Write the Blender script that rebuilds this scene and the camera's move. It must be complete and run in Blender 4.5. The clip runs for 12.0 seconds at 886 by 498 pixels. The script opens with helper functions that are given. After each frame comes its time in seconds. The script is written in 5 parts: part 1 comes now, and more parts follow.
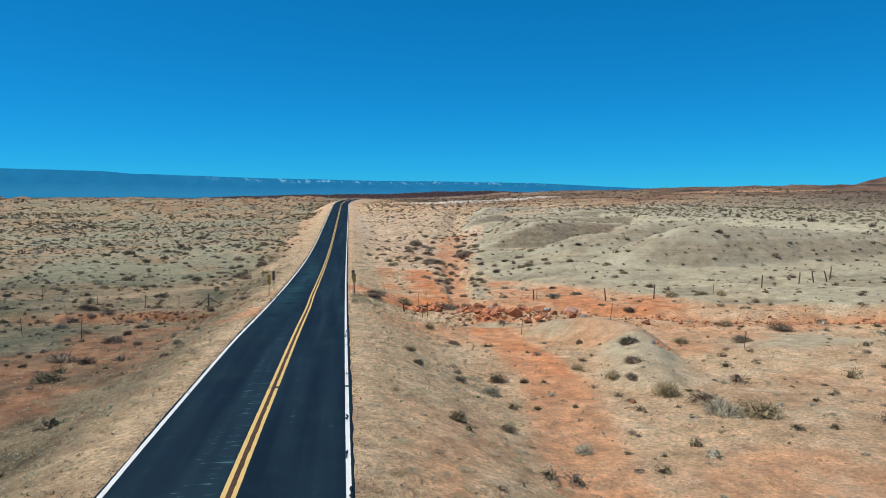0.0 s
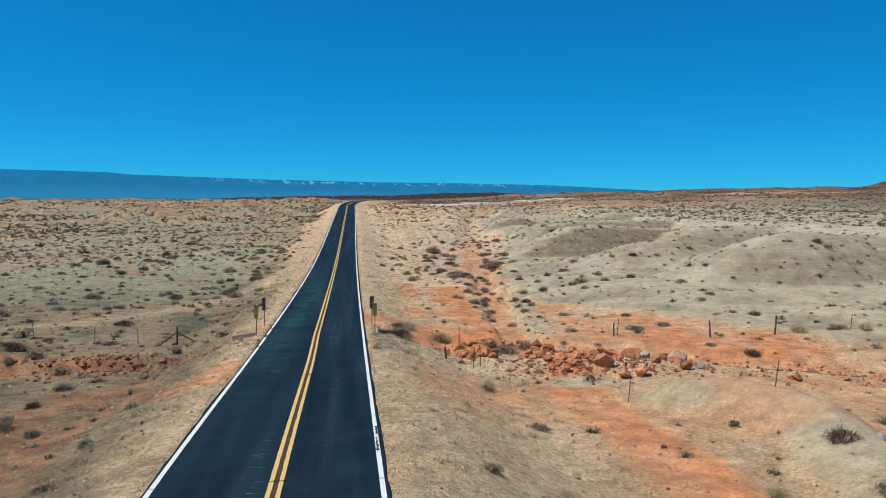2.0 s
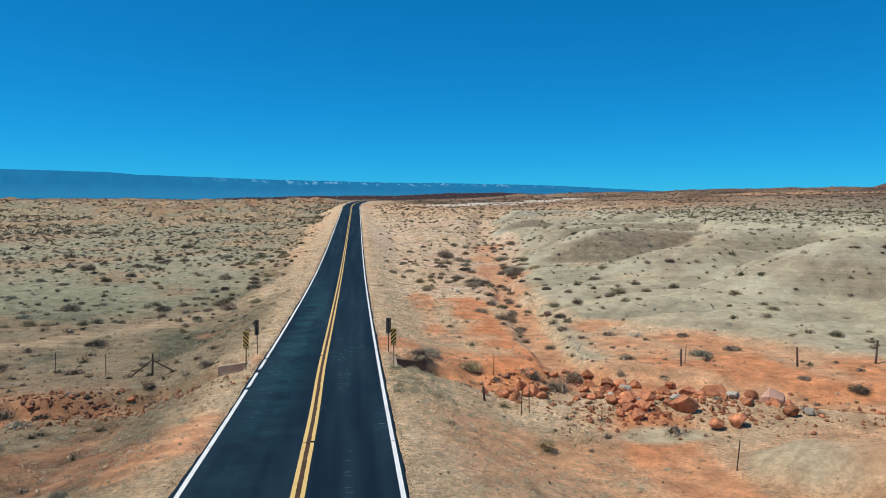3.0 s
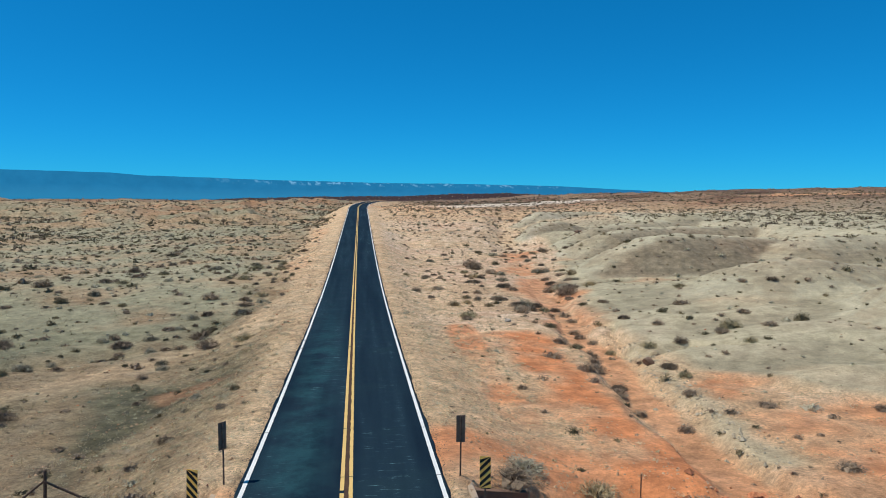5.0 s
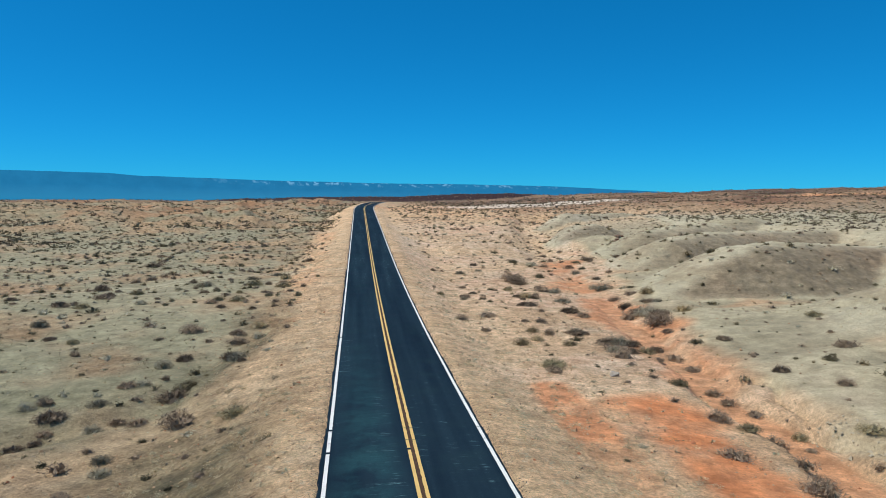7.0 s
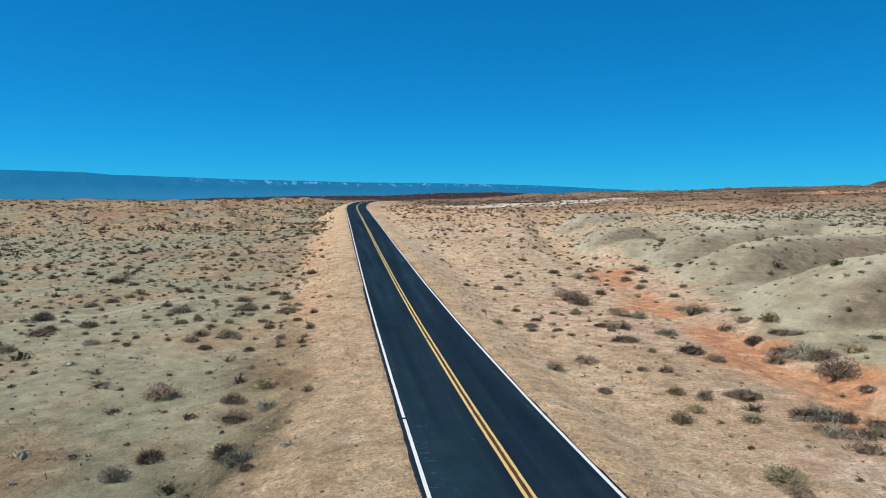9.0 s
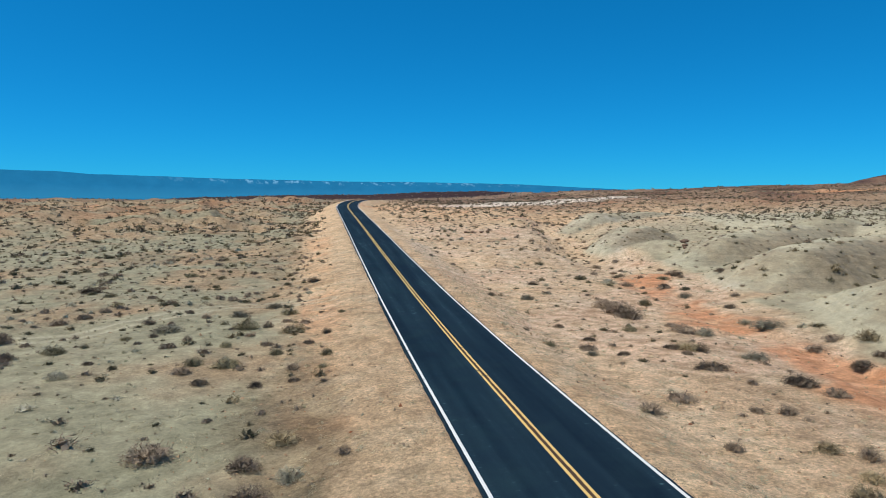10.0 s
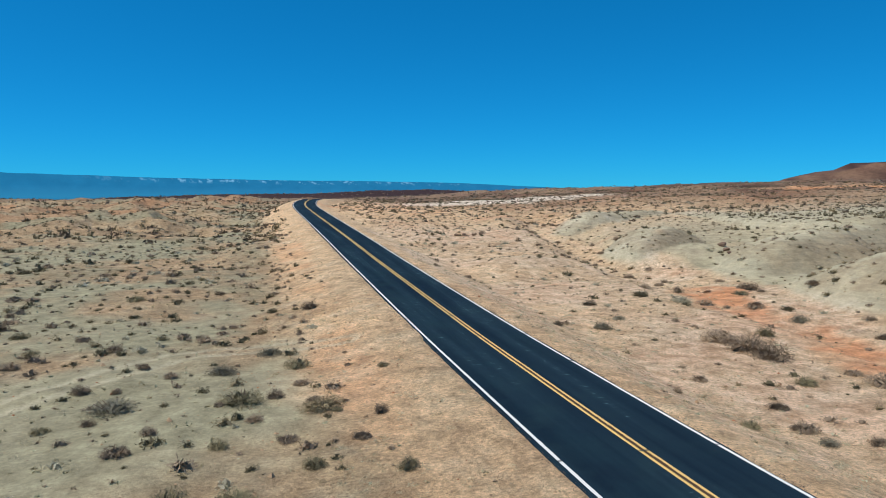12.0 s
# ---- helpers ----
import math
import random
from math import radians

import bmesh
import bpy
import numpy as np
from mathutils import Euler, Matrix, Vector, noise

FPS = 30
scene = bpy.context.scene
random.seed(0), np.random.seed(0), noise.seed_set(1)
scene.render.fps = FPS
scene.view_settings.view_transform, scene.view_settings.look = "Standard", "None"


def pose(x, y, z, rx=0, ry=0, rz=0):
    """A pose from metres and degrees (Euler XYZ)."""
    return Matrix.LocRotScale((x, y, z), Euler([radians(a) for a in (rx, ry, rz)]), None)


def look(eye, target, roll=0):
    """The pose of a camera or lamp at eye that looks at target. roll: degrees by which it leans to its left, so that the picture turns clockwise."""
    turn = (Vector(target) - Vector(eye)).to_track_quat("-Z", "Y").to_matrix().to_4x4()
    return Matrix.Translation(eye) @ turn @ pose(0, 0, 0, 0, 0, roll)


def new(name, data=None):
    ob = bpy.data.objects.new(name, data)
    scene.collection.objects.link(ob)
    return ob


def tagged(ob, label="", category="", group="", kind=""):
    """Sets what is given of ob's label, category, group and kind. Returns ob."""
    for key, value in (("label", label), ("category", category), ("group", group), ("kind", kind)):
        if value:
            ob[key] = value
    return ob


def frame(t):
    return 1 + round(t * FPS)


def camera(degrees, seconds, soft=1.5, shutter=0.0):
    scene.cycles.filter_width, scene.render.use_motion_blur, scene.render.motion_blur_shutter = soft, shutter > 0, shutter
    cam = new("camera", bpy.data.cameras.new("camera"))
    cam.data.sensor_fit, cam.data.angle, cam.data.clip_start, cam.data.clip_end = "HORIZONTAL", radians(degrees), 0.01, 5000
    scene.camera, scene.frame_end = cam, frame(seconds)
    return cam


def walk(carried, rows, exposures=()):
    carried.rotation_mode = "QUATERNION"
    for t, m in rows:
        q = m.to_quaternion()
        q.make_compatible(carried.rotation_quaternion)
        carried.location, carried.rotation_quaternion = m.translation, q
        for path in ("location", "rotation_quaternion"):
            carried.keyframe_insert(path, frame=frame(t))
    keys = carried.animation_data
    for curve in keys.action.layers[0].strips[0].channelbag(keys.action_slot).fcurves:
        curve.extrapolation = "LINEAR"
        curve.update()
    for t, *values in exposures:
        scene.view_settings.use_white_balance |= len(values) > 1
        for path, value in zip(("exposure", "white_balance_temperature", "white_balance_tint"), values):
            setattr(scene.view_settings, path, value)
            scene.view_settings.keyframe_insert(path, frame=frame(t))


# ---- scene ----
cam = camera(63.77, 12.0, soft=0.95)
# seconds, place (x along the cross-road axis, y along the road, z up), yaw, pitch, roll
PATH = [
    (0, 0.339, -0.002, 10.220, -7.607, -4.300, -0.110),
    (0.5, 0.130, 4.746, 10.165, -7.612, -4.233, -0.139),
    (1, -0.080, 9.509, 10.125, -7.586, -4.195, -0.165),
    (1.5, -0.330, 14.287, 10.085, -7.466, -4.175, -0.188),
    (2, -0.625, 19.080, 10.053, -7.301, -4.163, -0.208),
    (2.5, -0.908, 23.885, 10.033, -7.152, -4.156, -0.225),
    (3, -1.170, 28.705, 10.026, -7.047, -4.148, -0.239),
    (3.5, -1.456, 33.537, 10.024, -6.982, -4.138, -0.251),
    (4, -1.779, 38.384, 10.023, -6.934, -4.126, -0.259),
    (4.5, -2.151, 43.244, 10.022, -6.885, -4.112, -0.263),
    (5, -2.584, 48.118, 10.019, -6.828, -4.098, -0.265),
    (5.5, -3.092, 53.007, 10.013, -6.779, -4.084, -0.263),
    (6, -3.684, 57.913, 10.003, -6.766, -4.073, -0.257),
    (6.5, -4.368, 62.835, 9.987, -6.825, -4.067, -0.248),
    (7, -5.152, 67.776, 9.966, -6.986, -4.066, -0.236),
    (7.5, -6.036, 72.736, 9.938, -7.263, -4.072, -0.219),
    (8, -7.020, 77.718, 9.903, -7.652, -4.086, -0.199),
    (8.5, -8.097, 82.723, 9.862, -8.138, -4.108, -0.175),
    (9, -9.254, 87.754, 9.815, -8.707, -4.135, -0.147),
    (9.5, -10.473, 92.812, 9.762, -9.368, -4.168, -0.115),
    (10, -11.731, 97.900, 9.704, -10.163, -4.204, -0.079),
    (10.5, -12.993, 103.020, 9.643, -11.165, -4.239, -0.039),
    (11, -14.219, 108.176, 9.579, -12.431, -4.270, 0.006),
    (11.5, -15.361, 113.370, 9.515, -13.886, -4.292, 0.055),
    (12, -16.358, 118.606, 9.451, -15.096, -4.300, 0.108),
]
walk(cam, [(t, pose(x, y, z, 90 + pitch, roll, yaw)) for t, x, y, z, yaw, pitch, roll in PATH])

# ---- light ----
SUN_AZ, SUN_EL = -90.0, 61.0          # degrees; azimuth from +y towards +x
world = bpy.data.worlds.new("sky")
scene.world = world
world.use_nodes = True
wn, wl = world.node_tree.nodes, world.node_tree.links
sky = wn.new("ShaderNodeTexSky")
sky.sky_type = "NISHITA"
sky.sun_disc = False
sky.sun_elevation = radians(SUN_EL)
sky.sun_rotation = radians(SUN_AZ)
sky.altitude = 1600
sky.air_density = 0.76
sky.dust_density = 0.0
sky.ozone_density = 10.0
# a deep desert blue: each colour of the sky on its own power and strength
split = wn.new("ShaderNodeSeparateColor")
merge = wn.new("ShaderNodeCombineColor")
wl.new(sky.outputs[0], split.inputs[0])
for channel, power, gain in (("Red", 1.4, 0.050), ("Green", 0.75, 1.16), ("Blue", 0.75, 1.69)):
    raised = wn.new("ShaderNodeMath")
    raised.operation = "POWER"
    raised.inputs[1].default_value = power
    scaled = wn.new("ShaderNodeMath")
    scaled.operation = "MULTIPLY"
    scaled.inputs[1].default_value = gain
    wl.new(split.outputs[channel], raised.inputs[0])
    wl.new(raised.outputs[0], scaled.inputs[0])
    wl.new(scaled.outputs[0], merge.inputs[channel])
wl.new(merge.outputs[0], wn["Background"].inputs[0])
wn["Background"].inputs[1].default_value = 0.106

sun = new("sun", bpy.data.lights.new("sun", "SUN"))
sun.data.energy, sun.data.angle, sun.data.color = 3.95, radians(0.6), (1.0, 0.935, 0.82)
sd = Vector((math.sin(radians(SUN_AZ)) * math.cos(radians(SUN_EL)),
             math.cos(radians(SUN_AZ)) * math.cos(radians(SUN_EL)), math.sin(radians(SUN_EL))))
sun.matrix_world = look(sd * 100, (0, 0, 0))
scene.view_settings.exposure = 0.0

# ---- numbers of the land ----
rng = np.random.default_rng(7)
TABLE = rng.random((256, 256))


def vnoise(x, y):
    """Smooth value noise in 0..1, one lump a unit."""
    x, y = np.asarray(x, float), np.asarray(y, float)
    ix, iy = np.floor(x).astype(int), np.floor(y).astype(int)
    fx, fy = x - ix, y - iy
    fx, fy = fx * fx * (3 - 2 * fx), fy * fy * (3 - 2 * fy)
    a, b = TABLE[ix & 255, iy & 255], TABLE[(ix + 1) & 255, iy & 255]
    c, d = TABLE[ix & 255, (iy + 1) & 255], TABLE[(ix + 1) & 255, (iy + 1) & 255]
    return (a * (1 - fx) + b * fx) * (1 - fy) + (c * (1 - fx) + d * fx) * fy


def fbm(x, y, size, octaves=4, gain=0.5):
    """Layered noise in about -1..1; size: metres of the largest lumps."""
    total, amp, norm, s = 0.0, 1.0, 0.0, 1.0 / size
    for k in range(octaves):
        total = total + amp * (vnoise(x * s + 17.3 * k, y * s - 9.1 * k) * 2 - 1)
        norm, amp, s = norm + amp, amp * gain, s * 2.03
    return total / norm


def ridged(x, y, size, octaves=3):
    """Sharp-crested noise in 0..1."""
    total, amp, norm, s = 0.0, 1.0, 0.0, 1.0 / size
    for k in range(octaves):
        total = total + amp * (1 - np.abs(vnoise(x * s + 31.7 * k, y * s + 5.3 * k) * 2 - 1))
        norm, amp, s = norm + amp, amp * 0.5, s * 2.1
    return total / norm


def step(a, b, v):
    t = np.clip((v - a) / (b - a), 0, 1)
    return t * t * (3 - 2 * t)


ROAD_HALF = 3.15                       # edge line from the centre line
ROAD_Y = np.array([-400, -60, 0, 20, 40, 60, 80, 100, 120, 140, 160, 180, 200, 220, 250, 280, 320, 345, 365, 400, 460, 600.0])
ROAD_Z = np.array([3.4, 3.1, 2.77, 2.54, 2.06, 1.16, .52, .12, 0, .26, .78, 1.53, 2.3, 3.15, 4.3, 5.4, 7.0, 7.9, 8.35, 8.3, 7.0, 4.0])
FINE_Y = np.arange(-400, 600, 1.0)
FINE_Z = np.convolve(np.pad(np.interp(FINE_Y, ROAD_Y, ROAD_Z), 9, "edge"), np.hanning(19) / np.hanning(19).sum(), "valid")


def road_x(y):
    s = (np.clip(y, -50, 300) - 100) / 100
    return -3.1 + 0.3235 * s ** 2 - 0.0821 * s ** 3 + 0.0016 * np.maximum(y - 300, 0) ** 2


def road_z(y):
    return np.interp(y, FINE_Y, FINE_Z)


LEFT_Y = [-300, 0, 36, 52, 62, 80, 110, 128, 145, 165, 182, 225, 260, 350, 450, 620, 1000, 2000, 4600]
LEFT_Z = [.4, .9, .75, -.1, -.8, -1.6, -2.3, -1.2, -.55, -.45, -.3, .6, 1.7, 4.6, 6.6, 6.8, 3, -4, -10]
RIGHT_Y = [-300, 0, 30, 55, 100, 150, 195, 237, 290, 350, 450, 700, 1200, 2500, 4600]
RIGHT_Z = [.6, .4, -.1, -.6, -.75, -.8, -.35, 2.6, 5.2, 7.0, 8.6, 8.0, 6, -2, -8]
# spurs of the clay bench, from the tip back: points, the crest's height at each, slopes of the near and far side, brown
# clay with painted shade in the near side
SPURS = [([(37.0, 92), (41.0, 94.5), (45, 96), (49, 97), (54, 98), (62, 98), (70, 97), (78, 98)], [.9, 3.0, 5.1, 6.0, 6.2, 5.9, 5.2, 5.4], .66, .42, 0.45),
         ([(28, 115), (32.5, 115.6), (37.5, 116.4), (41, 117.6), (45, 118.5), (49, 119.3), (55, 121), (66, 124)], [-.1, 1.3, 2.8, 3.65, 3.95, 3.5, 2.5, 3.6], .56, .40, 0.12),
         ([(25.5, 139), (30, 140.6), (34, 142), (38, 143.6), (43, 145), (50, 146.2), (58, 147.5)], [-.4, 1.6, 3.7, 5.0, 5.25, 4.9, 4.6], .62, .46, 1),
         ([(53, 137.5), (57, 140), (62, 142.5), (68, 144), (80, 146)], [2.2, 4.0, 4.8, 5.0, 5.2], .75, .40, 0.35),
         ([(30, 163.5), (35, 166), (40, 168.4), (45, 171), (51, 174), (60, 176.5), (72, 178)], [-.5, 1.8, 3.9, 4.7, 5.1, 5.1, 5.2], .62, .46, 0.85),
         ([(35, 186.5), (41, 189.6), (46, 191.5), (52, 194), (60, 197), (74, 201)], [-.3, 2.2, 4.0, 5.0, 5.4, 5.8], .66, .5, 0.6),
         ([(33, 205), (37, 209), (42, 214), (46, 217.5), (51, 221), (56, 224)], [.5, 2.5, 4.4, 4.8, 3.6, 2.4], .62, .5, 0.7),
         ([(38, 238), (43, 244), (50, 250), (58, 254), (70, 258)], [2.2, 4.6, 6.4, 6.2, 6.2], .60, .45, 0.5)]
# mounds: x, y, radius across, radius along, turn in degrees, height
MOUNDS_SMALL = [(31, 47, 6, 4, 0, 0.4), (17, 204, 9, 7, 0, 1.2), (38, 262, 10, 8, 10, 1.3),
                (-36, 284, 13, 8, -10, 2.8), (-82, 305, 20, 10, 0, 1.8), (-15, 228, 7, 16, 0, 1.7), (-23, 205, 8, 7, 0, .5),
                (60, 900, 300, 70, 4, 8.0), (70, 205, 9, 8, 0, 1.5), (44, 205, 9, 6, -20, 1.2), (46, 76, 9, 4, -5, .4)]
WASH = [(1.5, 69), (5, 68.7), (9, 68.2), (12, 70.5), (12.7, 75), (12.9, 81), (14.2, 90), (15.3, 97), (15.8, 104), (16.9, 113), (18.4, 124), (20.2, 137), (23.0, 155), (31.4, 209), (42, 270)]
KNOLL = [(17.6, 54.5), (19.4, 52.6), (20.2, 48.5), (19.2, 44), (16.6, 38)]
ORANGE_STRIP = [(8.6, 72), (9.3, 80), (9.7, 88), (9.9, 96), (10.2, 103)]
ORANGE_STREAK = [(5.4, 80), (5.5, 90), (5.6, 97), (5.9, 107)]
ORANGE_SIDE = [(17.6, 86.5), (20, 88), (24, 87), (29, 83)]
CRACK = [(18.6, 107), (18.0, 103), (17.5, 99.4), (17.9, 95), (20.9, 96.7), (23.5, 95.2)]
RUBBLE_BANK = [(14.9, 76), (15.7, 84), (17.0, 92), (18.2, 99)]
ORANGE_FAR = [(16.5, 110), (18.5, 126), (21, 143), (21.5, 157), (25, 170), (29, 182)]
DIRT_TRACK = [(13.0, 61), (11.8, 57), (12.1, 51), (12.5, 45), (12.0, 39), (10.8, 33), (9.4, 26), (7.6, 15)]
TURNOUT = [(-32, 86), (-26, 90.5), (-21.5, 95.5), (-18.6, 100.5), (-15.6, 105.5), (-12.6, 112), (-10.6, 119)]
TYRE_TRACK = [(-46, 143), (-29.3, 154.8), (-27.2, 157.5), (-23.2, 161.2), (-21.0, 164.2), (-16.1, 165.2), (-10.8, 163.5)]
SIDE_WASH = [(7, 71), (15, 68.5), (25, 63.5), (36, 59), (50, 55), (80, 52)]
VALLEY = [(25, 172), (31, 205), (40, 245), (46, 272), (50, 300)]
LEFT_WASH = [(-8, 69), (-13, 67), (-19, 66), (-27, 68), (-40, 74), (-60, 84)]
LEFT_DITCH = [(-11.5, 130), (-14, 122), (-16.5, 110), (-22, 106), (-30, 101), (-45, 96)]
FAR_GULLY = [(-26, 262), (-30, 285), (-22, 300), (-34, 325), (-60, 345)]


def along(points, x, y):
    """Distance to a line of points, and how far along it (0..1)."""
    best, place = np.full(np.shape(x), 1e9), np.zeros(np.shape(x))
    for k, ((ax, ay), (bx, by)) in enumerate(zip(points, points[1:])):
        dx, dy = bx - ax, by - ay
        t = np.clip(((x - ax) * dx + (y - ay) * dy) / (dx * dx + dy * dy), 0, 1)
        d = np.hypot(x - ax - t * dx, y - ay - t * dy)
        place = np.where(d < best, (k + t) / (len(points) - 1), place)
        best = np.minimum(d, best)
    return best, place


def low(a, b, r):
    """The lower of two heights with a rounded join of about r metres."""
    k = np.clip(0.5 + 0.5 * (b - a) / r, 0, 1)
    return b * (1 - k) + a * k - r * k * (1 - k)


def bench(x, y, base):
    """The pale clay bench with its rounded spurs and the gullies between them."""
    wx, wy = x + 1.0 * fbm(x, y, 9, 2), y + 1.0 * fbm(x + 77, y, 9, 2)
    top = 5.0 + 0.03 * np.clip(x - 60, 0, 60) - 0.04 * np.maximum(x - 120, 0) + .45 * fbm(x, y, 12, 3)
    brink = np.interp(wy, [80, 100, 130, 160, 190, 225, 262], [80, 80, 76, 68, 66, 67, 72])
    h = low(top, base + .3 + np.maximum(wx - brink, 0) * .6, .9)
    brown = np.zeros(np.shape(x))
    for points, crest, near_side, far_side, clay in SPURS:
        d, p = along(points, wx, wy)
        px, py = np.array(points).T
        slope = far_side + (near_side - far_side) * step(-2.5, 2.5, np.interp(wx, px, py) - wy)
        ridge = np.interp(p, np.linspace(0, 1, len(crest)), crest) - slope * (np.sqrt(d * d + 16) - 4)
        # near face of each spur: brown clay, deepened to stand for its shade
        near_shade = step(.4, 3.2, np.interp(wx, px, py) - wy + .8 * fbm(x, y + 31, 4, 3))
        brown = brown + (clay * near_shade - brown) * step(-.5, .3, ridge - h + .5 * fbm(x + 5, y, 2.5, 3))
        h = -low(-h, -ridge, .25)
    on = step(78, 84, y) * (1 - step(258, 300, y)) * step(20, 28, x)
    h = np.maximum(h, base)
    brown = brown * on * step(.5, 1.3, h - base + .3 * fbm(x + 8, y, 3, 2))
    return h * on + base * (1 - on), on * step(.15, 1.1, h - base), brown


def land(x, y, detail=True):
    """Height of the ground and its soil masks at x, y (arrays)."""
    x, y = np.asarray(x, float), np.asarray(y, float)
    off = x - road_x(y)
    far = np.hypot(x, y - 60)
    side = step(-14, 10, off)
    base = np.interp(y, LEFT_Y, LEFT_Z) * (1 - side) + np.interp(y, RIGHT_Y, RIGHT_Z) * side
    rise = np.clip(x - 36, 0, 760)
    base = base + rise * 0.036 * step(-40, 60, y) * (1 - 0.35 * step(0, 500, rise)) + 9 * step(250, 1400, x) * step(100, 500, y)
    wob = 2.2 * fbm(x + 50, y, 9, 3)
    hill = np.zeros_like(x)
    soft = np.zeros_like(x)
    for mx, my, ra, rb, turn, hh in MOUNDS_SMALL:
        c, s = math.cos(radians(turn)), math.sin(radians(turn))
        px, py = x - mx + 0.5 * wob, y - my + 0.5 * wob
        u, v = (px * c + py * s) / ra, (-px * s + py * c) / rb
        q = np.sqrt(u * u + v * v)
        shape = hh * (1 - step(0.05, 1.30, q)) * (1.0 + 0.10 * fbm(x, y, 5, 2))
        hill = np.maximum(hill, shape)
        soft = soft + shape * 0.25
    dk, pk = along(KNOLL, x + .5 * wob, y)
    hill = np.maximum(hill, (1.6 - .7 * step(.35, 1, pk) - .3 * (1 - step(0, .25, pk))) * (1 - step(.1, 3.0, dk)))
    flats = base + step(19, 38, x) * .95 * step(78, 98, y) * (1 - step(120, 138, y))
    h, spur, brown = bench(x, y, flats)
    h = h + hill * 0.95 + soft * 0.15
    pale_zone = step(-1.2, 1.6, x - np.interp(y, [56, 62, 66, 70, 74, 79, 84, 88, 91, 104, 124, 137, 155, 180, 209], [54, 43, 36.5, 32.5, 30.0, 27.5, 24, 20.5, 17.8, 18.0, 20.8, 23.5, 28, 35, 39]) + 2.0 * fbm(x, y, 9, 4)) * step(54, 58, y) * (1 - step(195, 255, y - 0.25 * x + 12 * fbm(x, y + 40, 25, 2)))
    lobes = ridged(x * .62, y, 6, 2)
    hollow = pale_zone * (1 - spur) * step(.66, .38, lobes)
    # rills down the mounds
    if detail:
        h = h - spur * (0.42 * (1 - ridged(x + 0.4 * wob, y * .6, 2.6, 3)) + .20 * (1 - ridged(x, y, 1.3, 2))) + pale_zone * (1 - spur) * (.75 * lobes - .2 + .10 * fbm(x, y, 3.5, 3))
        h = h + step(-12, -22, off) * .45 * (ridged(x, y, 17, 3) - .6) * (1 - step(200, 300, y))
        rough = 0.5 + 0.5 * step(6, 14, np.abs(off))
        h = h + rough * (0.45 * fbm(x, y, 14, 4) + 0.15 * fbm(x, y, 3.0, 4) + 0.05 * np.maximum(fbm(x + 5, y, 1.3, 2), 0)) * (1 - 0.6 * pale_zone) * (1 - .7 * spur)
        h = h + step(230, 420, far) * (1.6 * fbm(x, y, 60, 4) + 0.9 * fbm(x + 300, y, 23, 3) * (1 - step(600, 900, far))) * (1 - step(900, 2500, far) * 0.6)
    far_hills = np.maximum(ridged(x + 2 * wob, y * 1.3, 34, 4) - .58, 0) * step(225, 275, y) * (1 - step(430, 520, y)) * np.maximum(step(-16, -34, off), .45 * step(60, 90, x))
    h = h + 8.5 * far_hills
    dv, pv = along(VALLEY, x + 2 * fbm(x, y, 14, 2), y)
    h = h - (1 - step(1.5, 5 + 7 * pv, dv)) * 1.7 * step(0, .4, pv) * (1 - step(.8, 1.0, pv))
    # washes
    d, p = along(WASH, x + .7 * fbm(x, y, 7, 3), y + .5 * fbm(x + 20, y, 5, 2))
    w1 = 1 - step(1.0, 1.9 + 0.9 * np.maximum(fbm(x, y, 3.0, 3), -.4), d)
    h = h - w1 * (0.62 - 0.40 * step(.6, .85, p)) - (1 - step(1.5, 5.0, d)) * .14
    d2, _ = along(SIDE_WASH, x, y + 0.9 * fbm(x, y, 7, 2))
    w2 = 1 - step(0.8, 3.0, d2)
    h = h - w2 * 0.55
    d3, p3 = along(LEFT_WASH, x, y + 0.8 * fbm(x, y, 7, 2))
    w3 = 1 - step(1.6, 2.9, d3 + .5 * fbm(x, y + 12, 2.5, 3))
    h = h - w3 * (1.0 - 0.4 * p3)
    d4, _ = along(LEFT_DITCH, x, y + 0.6 * fbm(x, y, 5, 2))
    h = h - (1 - step(0.4, 2.2, d4)) * 0.45
    d5, _ = along(FAR_GULLY, x, y + 3 * fbm(x, y, 12, 2))
    h = h - (1 - step(1.0, 7.0, d5)) * 1.5
    dcr, _ = along(CRACK, x + .9 * fbm(x, y, 2.2, 2), y + .9 * fbm(x + 9, y, 2.2, 2))
    h = h - .45 * (1 - step(.12, .62, dcr))
    # the pit where the washes meet the culvert
    pit = (1 - step(0.8, 2.3, np.abs(y - 68.9))) * (1 - step(3.5, 7.5, np.abs(off)))
    # road bank
    rz = road_z(y)
    gap = np.abs(rz - base)
    reach = 4.6 + 2.6 * np.minimum(gap, 3.5) + 1.0 * fbm(x, y, 10, 2)
    reach = np.where(off < 0, reach + 4.5 * step(95, 120, y) * (1 - step(175, 215, y)), reach)
    w = step(ROAD_HALF + 0.6, reach + 1.5, np.abs(off))
    edge = np.where(np.abs(off) < ROAD_HALF + 0.15, -0.16, -0.05)
    bank = rz + edge - 0.03 * np.maximum(np.abs(off) - ROAD_HALF, 0)
    bumps = (0.09 * fbm(x, y, 1.6, 3) + 0.14 * fbm(x + 70, y, 5, 3)) * step(ROAD_HALF + 0.5, ROAD_HALF + 2.2, np.abs(off)) if detail else 0
    flat = (1 - w) * (1 - step(700, 1100, np.abs(y)))
    h = h * (1 - flat) + (bank + bumps) * flat
    # culvert mouths, outside the headwalls
    mouth = (1 - step(1.7, 2.5, np.abs(y - 68.9))) * step(4.1, 4.5, np.abs(off)) * (1 - step(6.5, 11, np.abs(off)))
